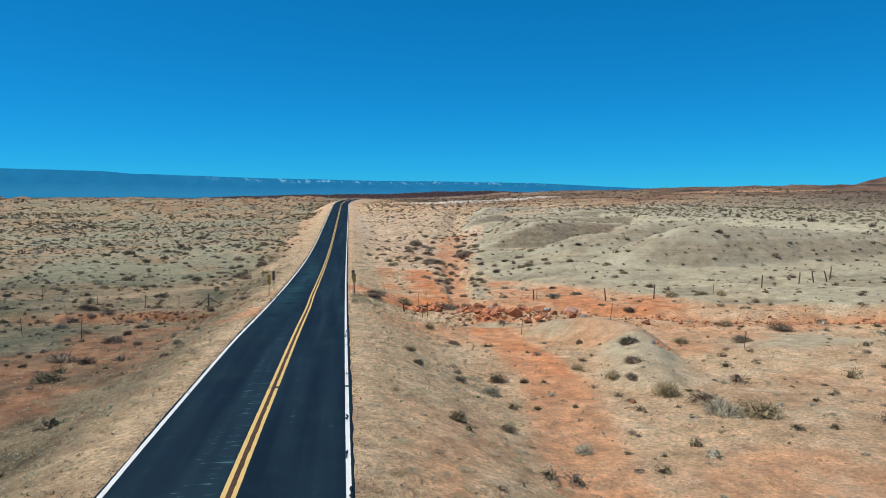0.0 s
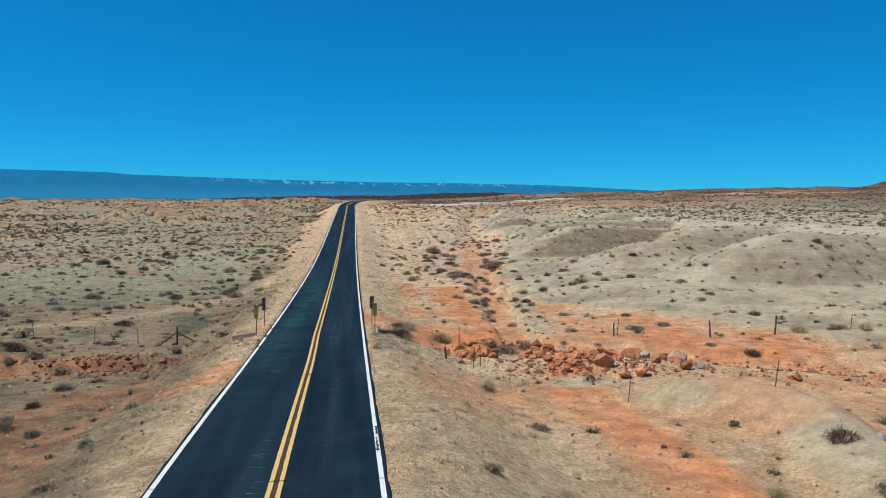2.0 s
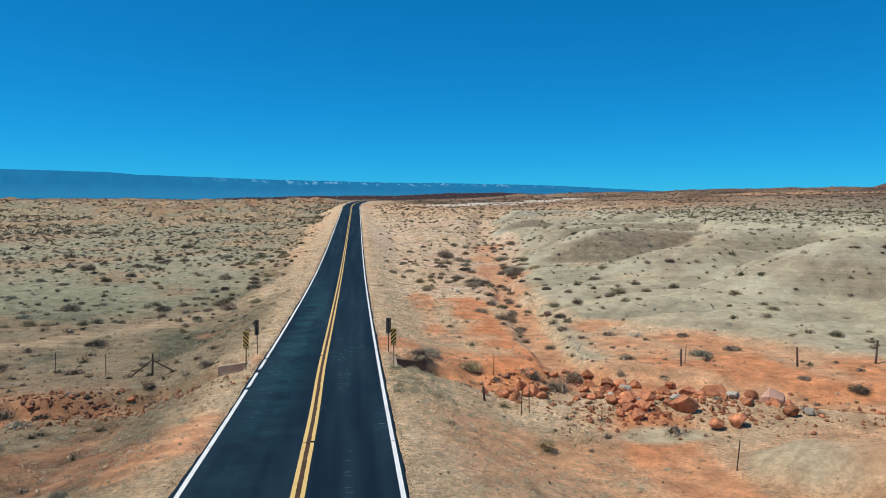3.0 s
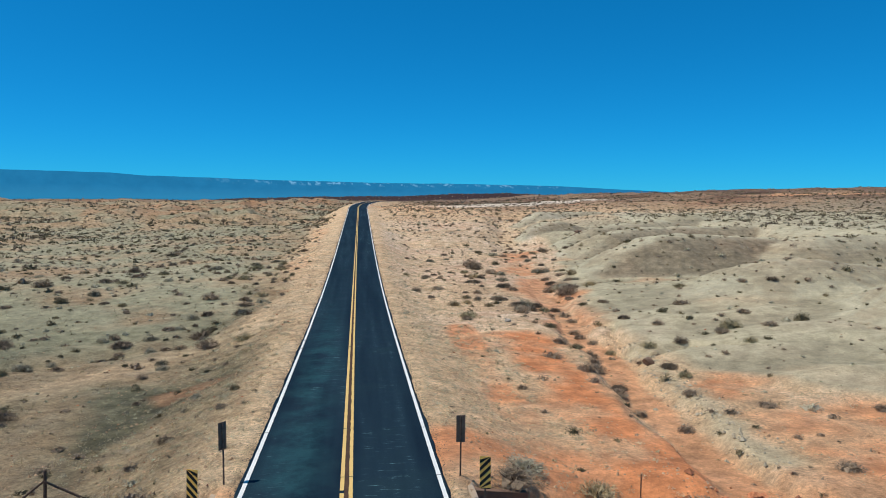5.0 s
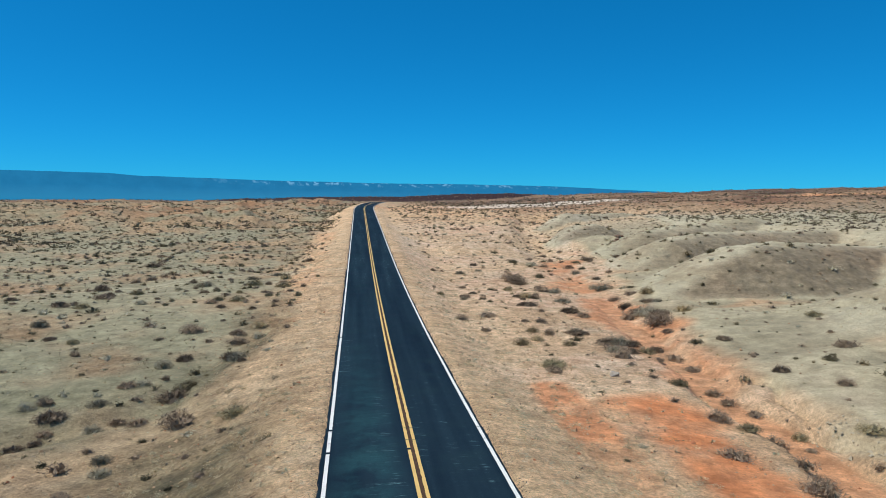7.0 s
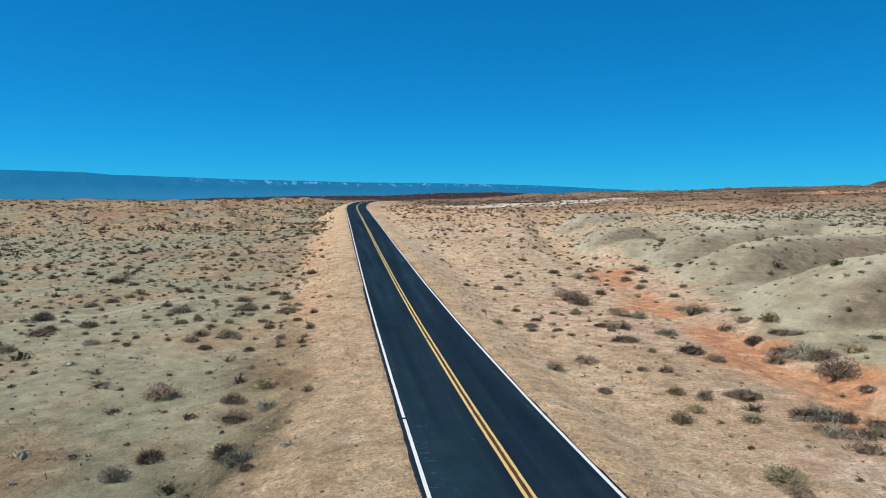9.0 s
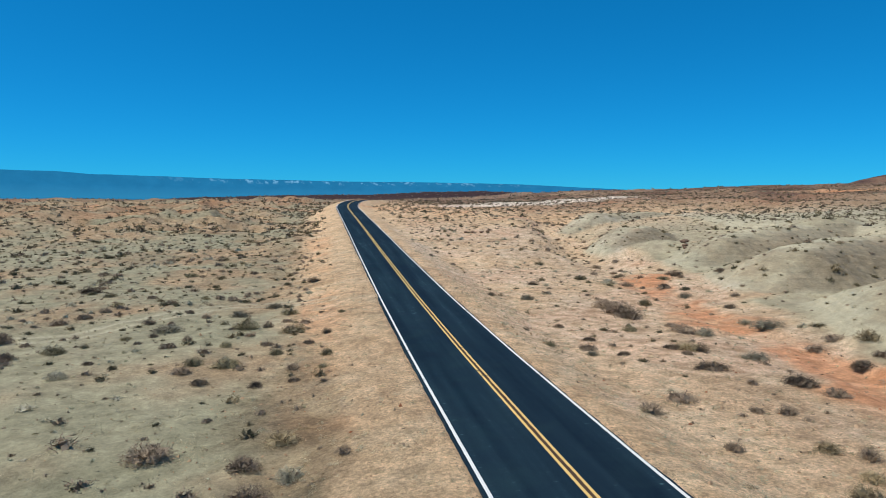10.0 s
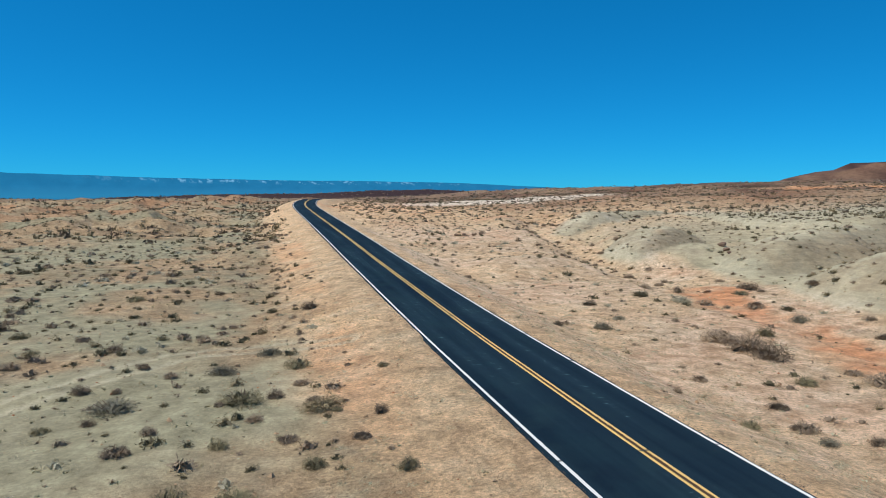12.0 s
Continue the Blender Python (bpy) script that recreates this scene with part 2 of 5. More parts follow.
    h = h * (1 - mouth) + np.minimum(h, -1.05) * mouth
    # far hill of red rock and far plain
    hx, hy = x - 1768, y - 1580
    q = np.hypot(hx / 560, (hy + 0.25 * hx) / 330)
    red_hill = (1 - step(0.3, 1.0, q))
    h = h + red_hill * (76 + 46 * fbm(x, y, 120, 6, .66))
    # soils
    n1, n2, n3 = fbm(x, y, 11, 3), fbm(x + 91, y + 13, 4.2, 3), fbm(x - 40, y, 30, 3)
    da, _ = along(ORANGE_STRIP, x, y)
    db, _ = along(ORANGE_STREAK, x, y)
    dc, _ = along(ORANGE_SIDE, x, y)
    df, _ = along(ORANGE_FAR, x, y)
    dt, pt = along(DIRT_TRACK, x, y)
    red = np.maximum.reduce([
                1 - step(.7, 2.9, da + 1.5 * n2 + .9 * n1),
        (1 - step(.4, 1.5, db + .9 * n2)) * .8,
        (1 - step(.6, 3.0, dc + 1.6 * n2)) * .9,
        (1 - step(1.6, 4.6, df + 2.2 * n2 + 1.5 * n1)) * .78,
        step(-.25, .25, 1.15 - np.hypot((x - 22) / 19, (y - 69 + 0.12 * (x - 22)) / 5.5) + 0.5 * n1 + .25 * n2) * .9,
        step(-.2, .25, 1.1 - np.hypot((x - 24) / 7, (y - 51) / 8) + 0.6 * n1 + .4 * n2) * .45,
        step(-.25, .3, 1.0 - np.hypot((x - 24) / 11, (y - 76) / 9) + .6 * n1 + .6 * n2) * .68,
        step(-.25, .3, 1.0 - np.hypot((x - 8.5) / 5.5, (y - 72) / 6) + .4 * n1 + .3 * n2) * .85,
        step(-.2, .3, 1.0 - np.hypot((x + 20) / 10, (y - 68) / 6) + 0.6 * n1 + .6 * n2) * .8,
        step(-.2, .3, 0.8 - np.hypot((x + 14) / 5, (y - 48) / 21) + 0.9 * n1 + .9 * n2) * .72,
        step(-.1, .3, 0.9 - np.hypot((x + 12.5) / 2.2, (y - 91.5) / 2) + .9 * n2) * .5,
        step(-.3, .5, n1 + .8 * n2) * .28 * step(-5.5, -7, off) * step(-12, -9.5, off) * step(118, 135, y) * (1 - step(230, 270, y)),
        step(-.12, .45, n1 + .5 * n2) * (.5 - .22 * step(70, 100, y)) * step(3.5, 7, off) * (1 - step(170, 230, y)),
        step(.0, .5, n1 + .3 * n2) * 0.42 * step(150, 200, y) * step(4, 20, off) * (1 - step(40, 60, x)),
        step(.05, .5, n3 + 0.3 * n1) * 0.5 * step(205, 330, y),
        np.minimum(far_hills * 8, .5) * step(-.1, .3, n1 + n3) * step(270, 310, y), red_hill, step(-.2, .4, .9 - np.hypot((x - 200) / 48, (y - 335) / 20) + .8 * n1) * .85, w3 * .5, w2 * .7, step(.2, .8, 1.15 - np.hypot((x - 60) / 320, (y - 900) / 100))])
    red = red * (1 - .92 * pale_zone * (1 - step(105, 120, y))) * (1 - .8 * spur * (1 - .6 * step(190, 230, y))) * (.42 + .58 * step(-.45, .2, fbm(x + 33, y, 3.2, 4)))
    red = np.maximum(red, (1 - step(1.2, 2.5, dt + .6 * n2)) * (.88 - .25 * step(.5, .8, pt)) * (1 - step(.9, 1, pt)) * (.8 + .2 * step(-.4, .2, n2)) * (1 - .85 * step(-.2, .2, .9 - np.hypot((x - 13.0) / 2.5, (y - 59.2) / 1.2) + .3 * n2)))
    red = np.maximum(red, (1 - step(.75, 1.45, d + .35 * n2)) * .74 * step(.15, .25, p) * (1 - .45 * step(.55, .75, p)) * (1 - step(.8, .92, p)))
    track = np.maximum((1 - step(1.2 + .4 * (1 - step(112, 130, y)), 2.3 + 1.1 * (1 - step(112, 130, y)), np.abs(off + np.interp(y, [108, 130], [7.2, 5.3]) + 0.8 * n3))) * step(96, 112, y) * (1 - step(200, 250, y)) * (.38 + .5 * step(-.35, .35, n2 + .5 * fbm(x, y + 60, 1.8, 3))),
                       w1 * .3 * step(.22, .3, p) * (1 - step(.68, .85, p)))
    dto, _ = along(TURNOUT, x, y)
    track = np.maximum(track, (1 - step(.9, 2.9, dto + .8 * n2)) * .36)
    dr, _ = along(RUBBLE_BANK, x, y)
    crumble = (1 - step(.1, 1.5, dr + 1.3 * n2)) * .8
    red = red * (1 - .8 * crumble)
    tyre_d, _ = along(TYRE_TRACK, x, y)
    rut = np.maximum(1 - step(0.15, 0.5, np.abs(tyre_d - 0.8)), 0)
    h = h - 0.05 * rut
    white = step(-.2, .3, 1.0 - np.hypot((x - 68) / 32, (y - 338) / 15) + 0.8 * n1) + .3 * step(-.1, .4, .8 - np.hypot((x - 17) / 9, (y - 204) / 7) + .5 * n2)
    white = np.maximum(white, (.12 + .30 * step(-.3, .4, n1 + .6 * n2)) * step(4, 7, off) * step(92, 112, y) * (1 - step(235, 280, y)) * (1 - red) * (1 - pale_zone))
    pale_left = step(-.50, .30, n1 + .5 * n3 + .4 * n2) * step(-8, -14, off + 3 * n2) * (.30 + .62 * step(90, 125, y)) * (1 - step(400, 650, y))
    knoll = (1 - step(1.5, 3.0, dk + .9 * n2)) * (1 - .35 * step(.7, 1, pk))
    pale = np.maximum.reduce([pale_zone * (1 - .9 * red), spur * (1 - .5 * red), pale_left * (1 - red), knoll * .9 * (1 - .8 * (track > .4)),
                              step(-.2, .2, .9 - np.hypot((x - 13.0) / 2.5, (y - 59.2) / 1.2) + .3 * n2), crumble,
                              step(-.2, .2, .9 - np.hypot((x - 8.1) / 1.1, (y - 68.6) / 1.4) + .4 * n2),
                              step(-.1, .3, .8 - np.hypot((x - 32) / 9, (y - 47) / 5) + .5 * n1) * .8])
    grass = (1 - step(4, 10, np.abs(off) - ROAD_HALF)) * (1 - track) * (1 - step(95, 140, y) * .7)
    left = step(-3.7, -7.5, off + 1.0 * n2 + (5.5 + 2.5 * n1) * step(118, 160, y)) * (1 - track) * (.62 + .38 * step(-.5, .5, n1 + n2)) * (1 - .35 * step(100, 150, y)) * (1 - step(420, 700, y))
    left = np.maximum(left, .12 * step(8, 17, off + 4 * n1) * step(100, 122, y) * (1 - step(240, 330, y)))
    far_sand = step(-.2, .4, .9 - np.hypot((x - 200) / 48, (y - 335) / 20) + .8 * n1)
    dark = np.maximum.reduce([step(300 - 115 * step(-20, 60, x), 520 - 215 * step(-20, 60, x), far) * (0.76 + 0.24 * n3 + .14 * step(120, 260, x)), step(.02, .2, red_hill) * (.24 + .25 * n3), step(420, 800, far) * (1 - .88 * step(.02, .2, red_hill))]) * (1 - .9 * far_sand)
    return h, dict(red=np.clip(red, 0, 1), pale=np.clip(pale, 0, 1), track=np.clip(track, 0, 1), white=np.clip(white, 0, 1),
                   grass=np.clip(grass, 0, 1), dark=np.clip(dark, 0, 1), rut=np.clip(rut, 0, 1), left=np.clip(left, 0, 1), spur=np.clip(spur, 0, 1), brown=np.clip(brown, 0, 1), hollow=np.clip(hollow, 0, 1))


def ground_z(x, y):
    return float(land(np.array([x]), np.array([y]))[0][0])


# ---- materials ----
def material(name, rough=0.9):
    m = bpy.data.materials.new(name)
    m.use_nodes = True
    b = m.node_tree.nodes["Principled BSDF"]
    b.inputs["Roughness"].default_value = rough
    b.inputs["Specular IOR Level"].default_value = 0.25
    return m, m.node_tree.nodes, m.node_tree.links, b


def noise_node(n, l, scale, detail=4.0, rough=0.55, vector=None):
    t = n.new("ShaderNodeTexNoise")
    t.inputs["Scale"].default_value, t.inputs["Detail"].default_value, t.inputs["Roughness"].default_value = scale, detail, rough
    if vector is not None:
        l.new(vector, t.inputs["Vector"])
    return t.outputs["Fac"]


def ramp(n, l, source, stops):
    r = n.new("ShaderNodeValToRGB")
    e = r.color_ramp.elements
    while len(e) < len(stops):
        e.new(0.5)
    for k, (at, c) in enumerate(stops):
        e[k].position, e[k].color = at, (*c, 1)
    l.new(source, r.inputs[0])
    return r.outputs[0]


def grey(n, l, source, lo, hi, at0=0.3, at1=0.7):
    r = n.new("ShaderNodeMapRange")
    r.inputs["From Min"].default_value, r.inputs["From Max"].default_value = at0, at1
    r.inputs["To Min"].default_value, r.inputs["To Max"].default_value = lo, hi
    l.new(source, r.inputs["Value"])
    return r.outputs[0]


def mix(n, l, fac, a, b, kind="MIX"):
    m = n.new("ShaderNodeMix")
    m.data_type, m.blend_type = "RGBA", kind
    for socket, v in (("Factor", fac), ("A", a), ("B", b)):
        if isinstance(v, (int, float)):
            m.inputs[socket].default_value = v
        elif isinstance(v, tuple):
            m.inputs[socket].default_value = (*v, 1)
        else:
            l.new(v, m.inputs[socket])
    return m.outputs["Result"]


def times(n, l, a, b):
    m = n.new("ShaderNodeMath")
    m.operation, m.use_clamp = "MULTIPLY", True
    for k, v in enumerate((a, b)):
        if isinstance(v, (int, float)):
            m.inputs[k].default_value = v
        else:
            l.new(v, m.inputs[k])
    return m.outputs[0]


def bump(n, l, b, height, strength, distance):
    k = n.new("ShaderNodeBump")
    k.inputs["Strength"].default_value, k.inputs["Distance"].default_value = strength, distance
    l.new(height, k.inputs["Height"])
    l.new(k.outputs[0], b.inputs["Normal"])


def attribute(n, name):
    a = n.new("ShaderNodeAttribute")
    a.attribute_name = name
    return a.outputs["Fac"]


TAN, TAN2 = (0.76, 0.52, 0.30), (0.60, 0.39, 0.22)
RED, RED2 = (0.68, 0.268, 0.108), (0.50, 0.188, 0.076)
PALE, PALE2 = (0.51, 0.448, 0.295), (0.355, 0.308, 0.196)


def ground_material():
    m, n, l, b = material("desert_soil", 0.95)
    co = n.new("ShaderNodeTexCoord").outputs["Object"]
    big, mid = noise_node(n, l, 0.11, 5, 0.6, co), noise_node(n, l, 0.9, 6, 0.62, co)
    fine, grit = noise_node(n, l, 5.5, 6, 0.7, co), noise_node(n, l, 24, 4, 0.7, co)
    c = mix(n, l, grey(n, l, big, 0, 1, .35, .65), TAN2, TAN)
    patch = noise_node(n, l, 0.32, 4, 0.6, co)
    c = mix(n, l, grey(n, l, patch, 0, .85, .5, .66), c, (0.76, 0.57, 0.36))
    c = mix(n, l, grey(n, l, patch, .7, 0, .3, .46), c, (0.53, 0.335, 0.18))
    c = mix(n, l, times(n, l, attribute(n, "grass"), grey(n, l, mid, 0, .85, .35, .65)), c, (0.70, 0.50, 0.29))
    tuft = noise_node(n, l, 2.6, 5, 0.7, co)
    c = mix(n, l, times(n, l, attribute(n, "grass"), grey(n, l, tuft, 0, .6, .52, .66)), c, (0.46, 0.365, 0.20))
    c = mix(n, l, times(n, l, attribute(n, "grass"), grey(n, l, tuft, .6, 0, .30, .44)), c, (0.62, 0.555, 0.38))
    c = mix(n, l, attribute(n, "left"), c, mix(n, l, grey(n, l, mid, 0, 1, .3, .7), (0.064, 0.058, 0.031), (0.150, 0.133, 0.073)))
    pale = mix(n, l, grey(n, l, mid, 0, 1, .3, .7), PALE2, PALE)
    pale = mix(n, l, grey(n, l, big, 0, .55, .5, .68), pale, (0.40, 0.32, 0.22))
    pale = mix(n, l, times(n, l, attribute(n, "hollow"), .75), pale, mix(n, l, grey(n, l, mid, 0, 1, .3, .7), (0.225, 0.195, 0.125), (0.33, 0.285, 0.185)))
    # layers of clay in the bench: green-grey at the foot, brown above, pale on top
    xyz = n.new("ShaderNodeSeparateXYZ")
    l.new(co, xyz.inputs[0])
    lift = n.new("ShaderNodeMath")
    lift.operation = "ADD"
    l.new(xyz.outputs["Z"], lift.inputs[0])
    l.new(grey(n, l, noise_node(n, l, .22, 3, .5, co), -1.1, 1.1, .3, .7), lift.inputs[1])
    layer = ramp(n, l, grey(n, l, lift.outputs[0], 0, 1, 0, 6), [(0.08, (0.50, 0.45, 0.31)), (0.22, (0.43, 0.385, 0.265)), (0.34, (0.38, 0.32, 0.21)), (0.52, (0.36, 0.295, 0.195)), (0.62, (0.46, 0.40, 0.275)), (0.78, (0.53, 0.475, 0.33)), (1.0, (0.42, 0.365, 0.24))])
    pale = mix(n, l, attribute(n, "spur"), pale, mix(n, l, grey(n, l, mid, 0, .4, .3, .7), layer, pale))
    # brown clay of the near faces, with shade worked into the colour
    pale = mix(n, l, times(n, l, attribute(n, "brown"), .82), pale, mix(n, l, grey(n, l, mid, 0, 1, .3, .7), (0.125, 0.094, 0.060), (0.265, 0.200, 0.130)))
    # thin level beds that show on the slopes of the bench
    beds = n.new("ShaderNodeMapping")
    beds.inputs["Scale"].default_value = (0.10, 0.10, 4.2)
    l.new(co, beds.inputs["Vector"])
    bed = noise_node(n, l, 1.0, 4, .65, beds.outputs[0])
    pale = mix(n, l, attribute(n, "spur"), pale, mix(n, l, 1.0, pale, grey(n, l, bed, .88, 1.12, .32, .68), "MULTIPLY"))
    red = mix(n, l, grey(n, l, mid, 0, 1, .3, .7), RED2, RED)
    red = mix(n, l, times(n, l, attribute(n, "left"), .85), red, mix(n, l, grey(n, l, mid, 0, 1, .3, .7), (0.22, 0.105, 0.056), (0.36, 0.185, 0.10)))
    pale = mix(n, l, times(n, l, attribute(n, "left"), .8), pale, mix(n, l, grey(n, l, mid, 0, 1, .3, .7), (0.160, 0.166, 0.098), (0.275, 0.280, 0.172)))
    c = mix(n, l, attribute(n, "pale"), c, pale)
    c = mix(n, l, attribute(n, "red"), c, red)
    c = mix(n, l, times(n, l, attribute(n, "track"), .65), c, mix(n, l, grey(n, l, mid, 0, 1, .3, .7), (0.44, 0.325, 0.19), (0.64, 0.47, 0.285)))
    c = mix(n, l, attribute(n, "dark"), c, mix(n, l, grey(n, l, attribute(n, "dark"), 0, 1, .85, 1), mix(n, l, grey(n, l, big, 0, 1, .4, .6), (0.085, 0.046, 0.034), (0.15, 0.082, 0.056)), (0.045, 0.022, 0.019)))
    c = mix(n, l, times(n, l, attribute(n, "white"), grey(n, l, mid, .3, 1, .35, .6)), c, (0.80, 0.70, 0.56))
    c = mix(n, l, times(n, l, attribute(n, "rut"), .6), c, (0.54, 0.48, 0.33))
    c = mix(n, l, grey(n, l, attribute(n, "pale"), 1, .45, 0, 1), c, mix(n, l, 1.0, c, grey(n, l, mid, 0.70, 1.24, .3, .7), "MULTIPLY"))
    smooth = n.new("ShaderNodeMath")
    smooth.operation = "MAXIMUM"
    l.new(attribute(n, "pale"), smooth.inputs[0])
    l.new(attribute(n, "red"), smooth.inputs[1])
    c = mix(n, l, grey(n, l, smooth.outputs[0], .85, .35, 0, 1), c, mix(n, l, 1.0, c, grey(n, l, fine, 0.46, 1.50, .30, .70), "MULTIPLY"))
    c = mix(n, l, grey(n, l, smooth.outputs[0], 1, .5, 0, 1), c, mix(n, l, 1.0, c, grey(n, l, grit, 0.62, 1.38, .28, .72), "MULTIPLY"))
    clods = noise_node(n, l, 1.7, 8, .78, co)
    c = mix(n, l, times(n, l, grey(n, l, clods, 0, .8, .53, .64), grey(n, l, smooth.outputs[0], 1, .35, 0, 1)), c, mix(n, l, 1.0, c, (0.64, 0.62, 0.60), "MULTIPLY"))
    vor = n.new("ShaderNodeTexVoronoi")
    vor.inputs["Scale"].default_value = 3.1
    l.new(co, vor.inputs["Vector"])
    specks = grey(n, l, vor.outputs["Distance"], 1, 0, .10, .2)
    c = mix(n, l, times(n, l, specks, grey(n, l, mid, 0, .75, .5, .6)), c, (0.19, 0.12, 0.075))
    l.new(c, b.inputs["Base Color"])
    add = n.new("ShaderNodeMath")
    l.new(fine, add.inputs[0])
    l.new(times(n, l, grit, .35), add.inputs[1])
    rough_h = mix(n, l, smooth.outputs[0], add.outputs[0], times(n, l, add.outputs[0], .38))
    rills = n.new("ShaderNodeMath")
    l.new(rough_h, rills.inputs[0])
    l.new(times(n, l, attribute(n, "spur"), noise_node(n, l, 1.5, 5, .6, co)), rills.inputs[1])
    bump(n, l, b, rills.outputs[0], 1.0, 0.16)
    return m


def asphalt_material():
    m, n, l, b = material("asphalt", 0.9)
    b.inputs["Specular IOR Level"].default_value = 0.06
    co = n.new("ShaderNodeTexCoord").outputs["Object"]
    stretch = n.new("ShaderNodeMapping")
    stretch.inputs["Scale"].default_value = (1.0, 0.035, 1.0)
    l.new(co, stretch.inputs["Vector"])
    lanes = noise_node(n, l, 1.1, 3, 0.5, stretch.outputs[0])
    blotch, grit = noise_node(n, l, 0.45, 5, 0.65, co), noise_node(n, l, 45, 3, 0.7, co)
    c = mix(n, l, grey(n, l, lanes, 0, 1, .35, .65), (0.0065, 0.0165, 0.0290), (0.0145, 0.0325, 0.0480))
    c = mix(n, l, grey(n, l, blotch, 0, .5, .5, .75), c, (0.019, 0.043, 0.053))
    cross = n.new("ShaderNodeMapping")
    cross.inputs["Scale"].default_value = (0.8, 6.0, 1.0)
    l.new(co, cross.inputs["Vector"])
    scuff = noise_node(n, l, 1.4, 4, 0.7, cross.outputs[0])
    c = mix(n, l, times(n, l, grey(n, l, scuff, 0, .9, .60, .70), grey(n, l, lanes, 0, 1, .53, .63)), c, (0.13, 0.26, 0.28))
    # a worn teal sheen of old chalky stain down one lane
    xyz = n.new("ShaderNodeSeparateXYZ")
    l.new(co, xyz.inputs[0])
    lane = times(n, l, grey(n, l, xyz.outputs["X"], 0, 1, -6.3, -5.2), grey(n, l, xyz.outputs["X"], 1, 0, -4.4, -3.3))
    stretch_y = grey(n, l, xyz.outputs["Y"], 0, 1, 40, 70)
    stretch_y = times(n, l, stretch_y, grey(n, l, xyz.outputs["Y"], 1, .12, 92, 118))
    stain = times(n, l, times(n, l, lane, stretch_y), grey(n, l, noise_node(n, l, .55, 5, .7, co), 0, 1, .38, .62))
    c = mix(n, l, times(n, l, stain, .7), c, (0.022, 0.075, 0.088))
    c = mix(n, l, 1.0, c, grey(n, l, grit, .7, 1.35, .3, .7), "MULTIPLY")
    l.new(c, b.inputs["Base Color"])
    l.new(grey(n, l, blotch, .80, .95), b.inputs["Roughness"])
    bump(n, l, b, grit, 0.35, 0.01)
    return m


def paint_material(name, colour, worn):
    m, n, l, b = material(name, 0.7)
    co = n.new("ShaderNodeTexCoord").outputs["Object"]
    chips, soft_n = noise_node(n, l, 9, 5, 0.7, co), noise_node(n, l, 1.2, 4, 0.6, co)
    c = mix(n, l, grey(n, l, soft_n, 0, .35, .4, .7), colour, tuple(v * .75 for v in colour))
    c = mix(n, l, grey(n, l, chips, 0, .9, .66, .74), c, worn)
    l.new(c, b.inputs["Base Color"])
    return m


def simple_material(name, a, c2, scale=6.0, rough=0.85, metal=0.0, relief=0.02, per_object=0.0):
    m, n, l, b = material(name, rough)
    co = n.new("ShaderNodeTexCoord").outputs["Object"]
    f = noise_node(n, l, scale, 5, 0.65, co)
    c = mix(n, l, grey(n, l, f, 0, 1, .32, .68), a, c2)
    if per_object:
        info = n.new("ShaderNodeObjectInfo").outputs["Random"]
        c = mix(n, l, 1.0, c, grey(n, l, info, 1 - per_object, 1 + per_object, 0, 1), "MULTIPLY")
    l.new(c, b.inputs["Base Color"])
    b.inputs["Metallic"].default_value = metal
    if relief:
        bump(n, l, b, f, 0.6, relief)
    return m


def twig_material(name, a, c2, spread=0.45):
    """Twigs and small leaves: each twig its own shade."""
    m, n, l, b = material(name, 0.9)
    r = n.new("ShaderNodeNewGeometry").outputs["Random Per Island"]
    c = mix(n, l, r, a, c2)
    o = n.new("ShaderNodeObjectInfo").outputs["Random"]
    c = mix(n, l, 1.0, c, grey(n, l, o, 1 - spread, 1 + spread, 0, 1), "MULTIPLY")
    l.new(c, b.inputs["Base Color"])
    return m


SOIL = ground_material()
ASPHALT = asphalt_material()
WHITE = paint_material("white_road_paint", (0.78, 0.78, 0.74), (0.06, 0.06, 0.06))
YELLOW = paint_material("yellow_road_paint", (0.74, 0.50, 0.17), (0.09, 0.06, 0.03))
STAIN = simple_material("brown_seam", (0.050, 0.028, 0.018), (0.10, 0.055, 0.03), 3, .9, 0, 0)
TAR = simple_material("tar", (0.008, 0.008, 0.009), (0.015, 0.015, 0.016), 8, .5, 0, 0)
ROCK_RED = simple_material("red_sandstone", (0.25, 0.088, 0.044), (0.64, 0.27, 0.13), 1.6, .9, 0, .06, .4)
ROCK_PINK = simple_material("pink_sandstone", (0.45, 0.24, 0.17), (0.58, 0.36, 0.26), 2.0, .9, 0, .05, .15)
ROCK_GREY = simple_material("grey_stone", (0.33, 0.29, 0.235), (0.48, 0.42, 0.34), 3.0, .9, 0, .05, .15)
WOOD = simple_material("weathered_wood", (0.09, 0.06, 0.045), (0.19, 0.13, 0.095), 9, .9, 0, .02, .3)
STEEL = simple_material("rusty_steel", (0.10, 0.065, 0.045), (0.17, 0.12, 0.085), 12, .7, .3, 0, .3)
ZINC = simple_material("dull_brown_sheet", (0.17, 0.125, 0.09), (0.25, 0.19, 0.14), 5, .6, .3, 0)
SIGN_YELLOW = simple_material("yellow_sign_sheet", (0.95, 0.55, 0.12), (0.95, 0.59, 0.15), 3, .5, 0, 0)
SIGN_BLACK = simple_material("black_sign_sheet", (0.012, 0.012, 0.012), (0.02, 0.02, 0.02), 3, .5, 0, 0)
CONCRETE = simple_material("stained_concrete", (0.36, 0.27, 0.19), (0.50, 0.40, 0.29), 1.6, .9, 0, .02)
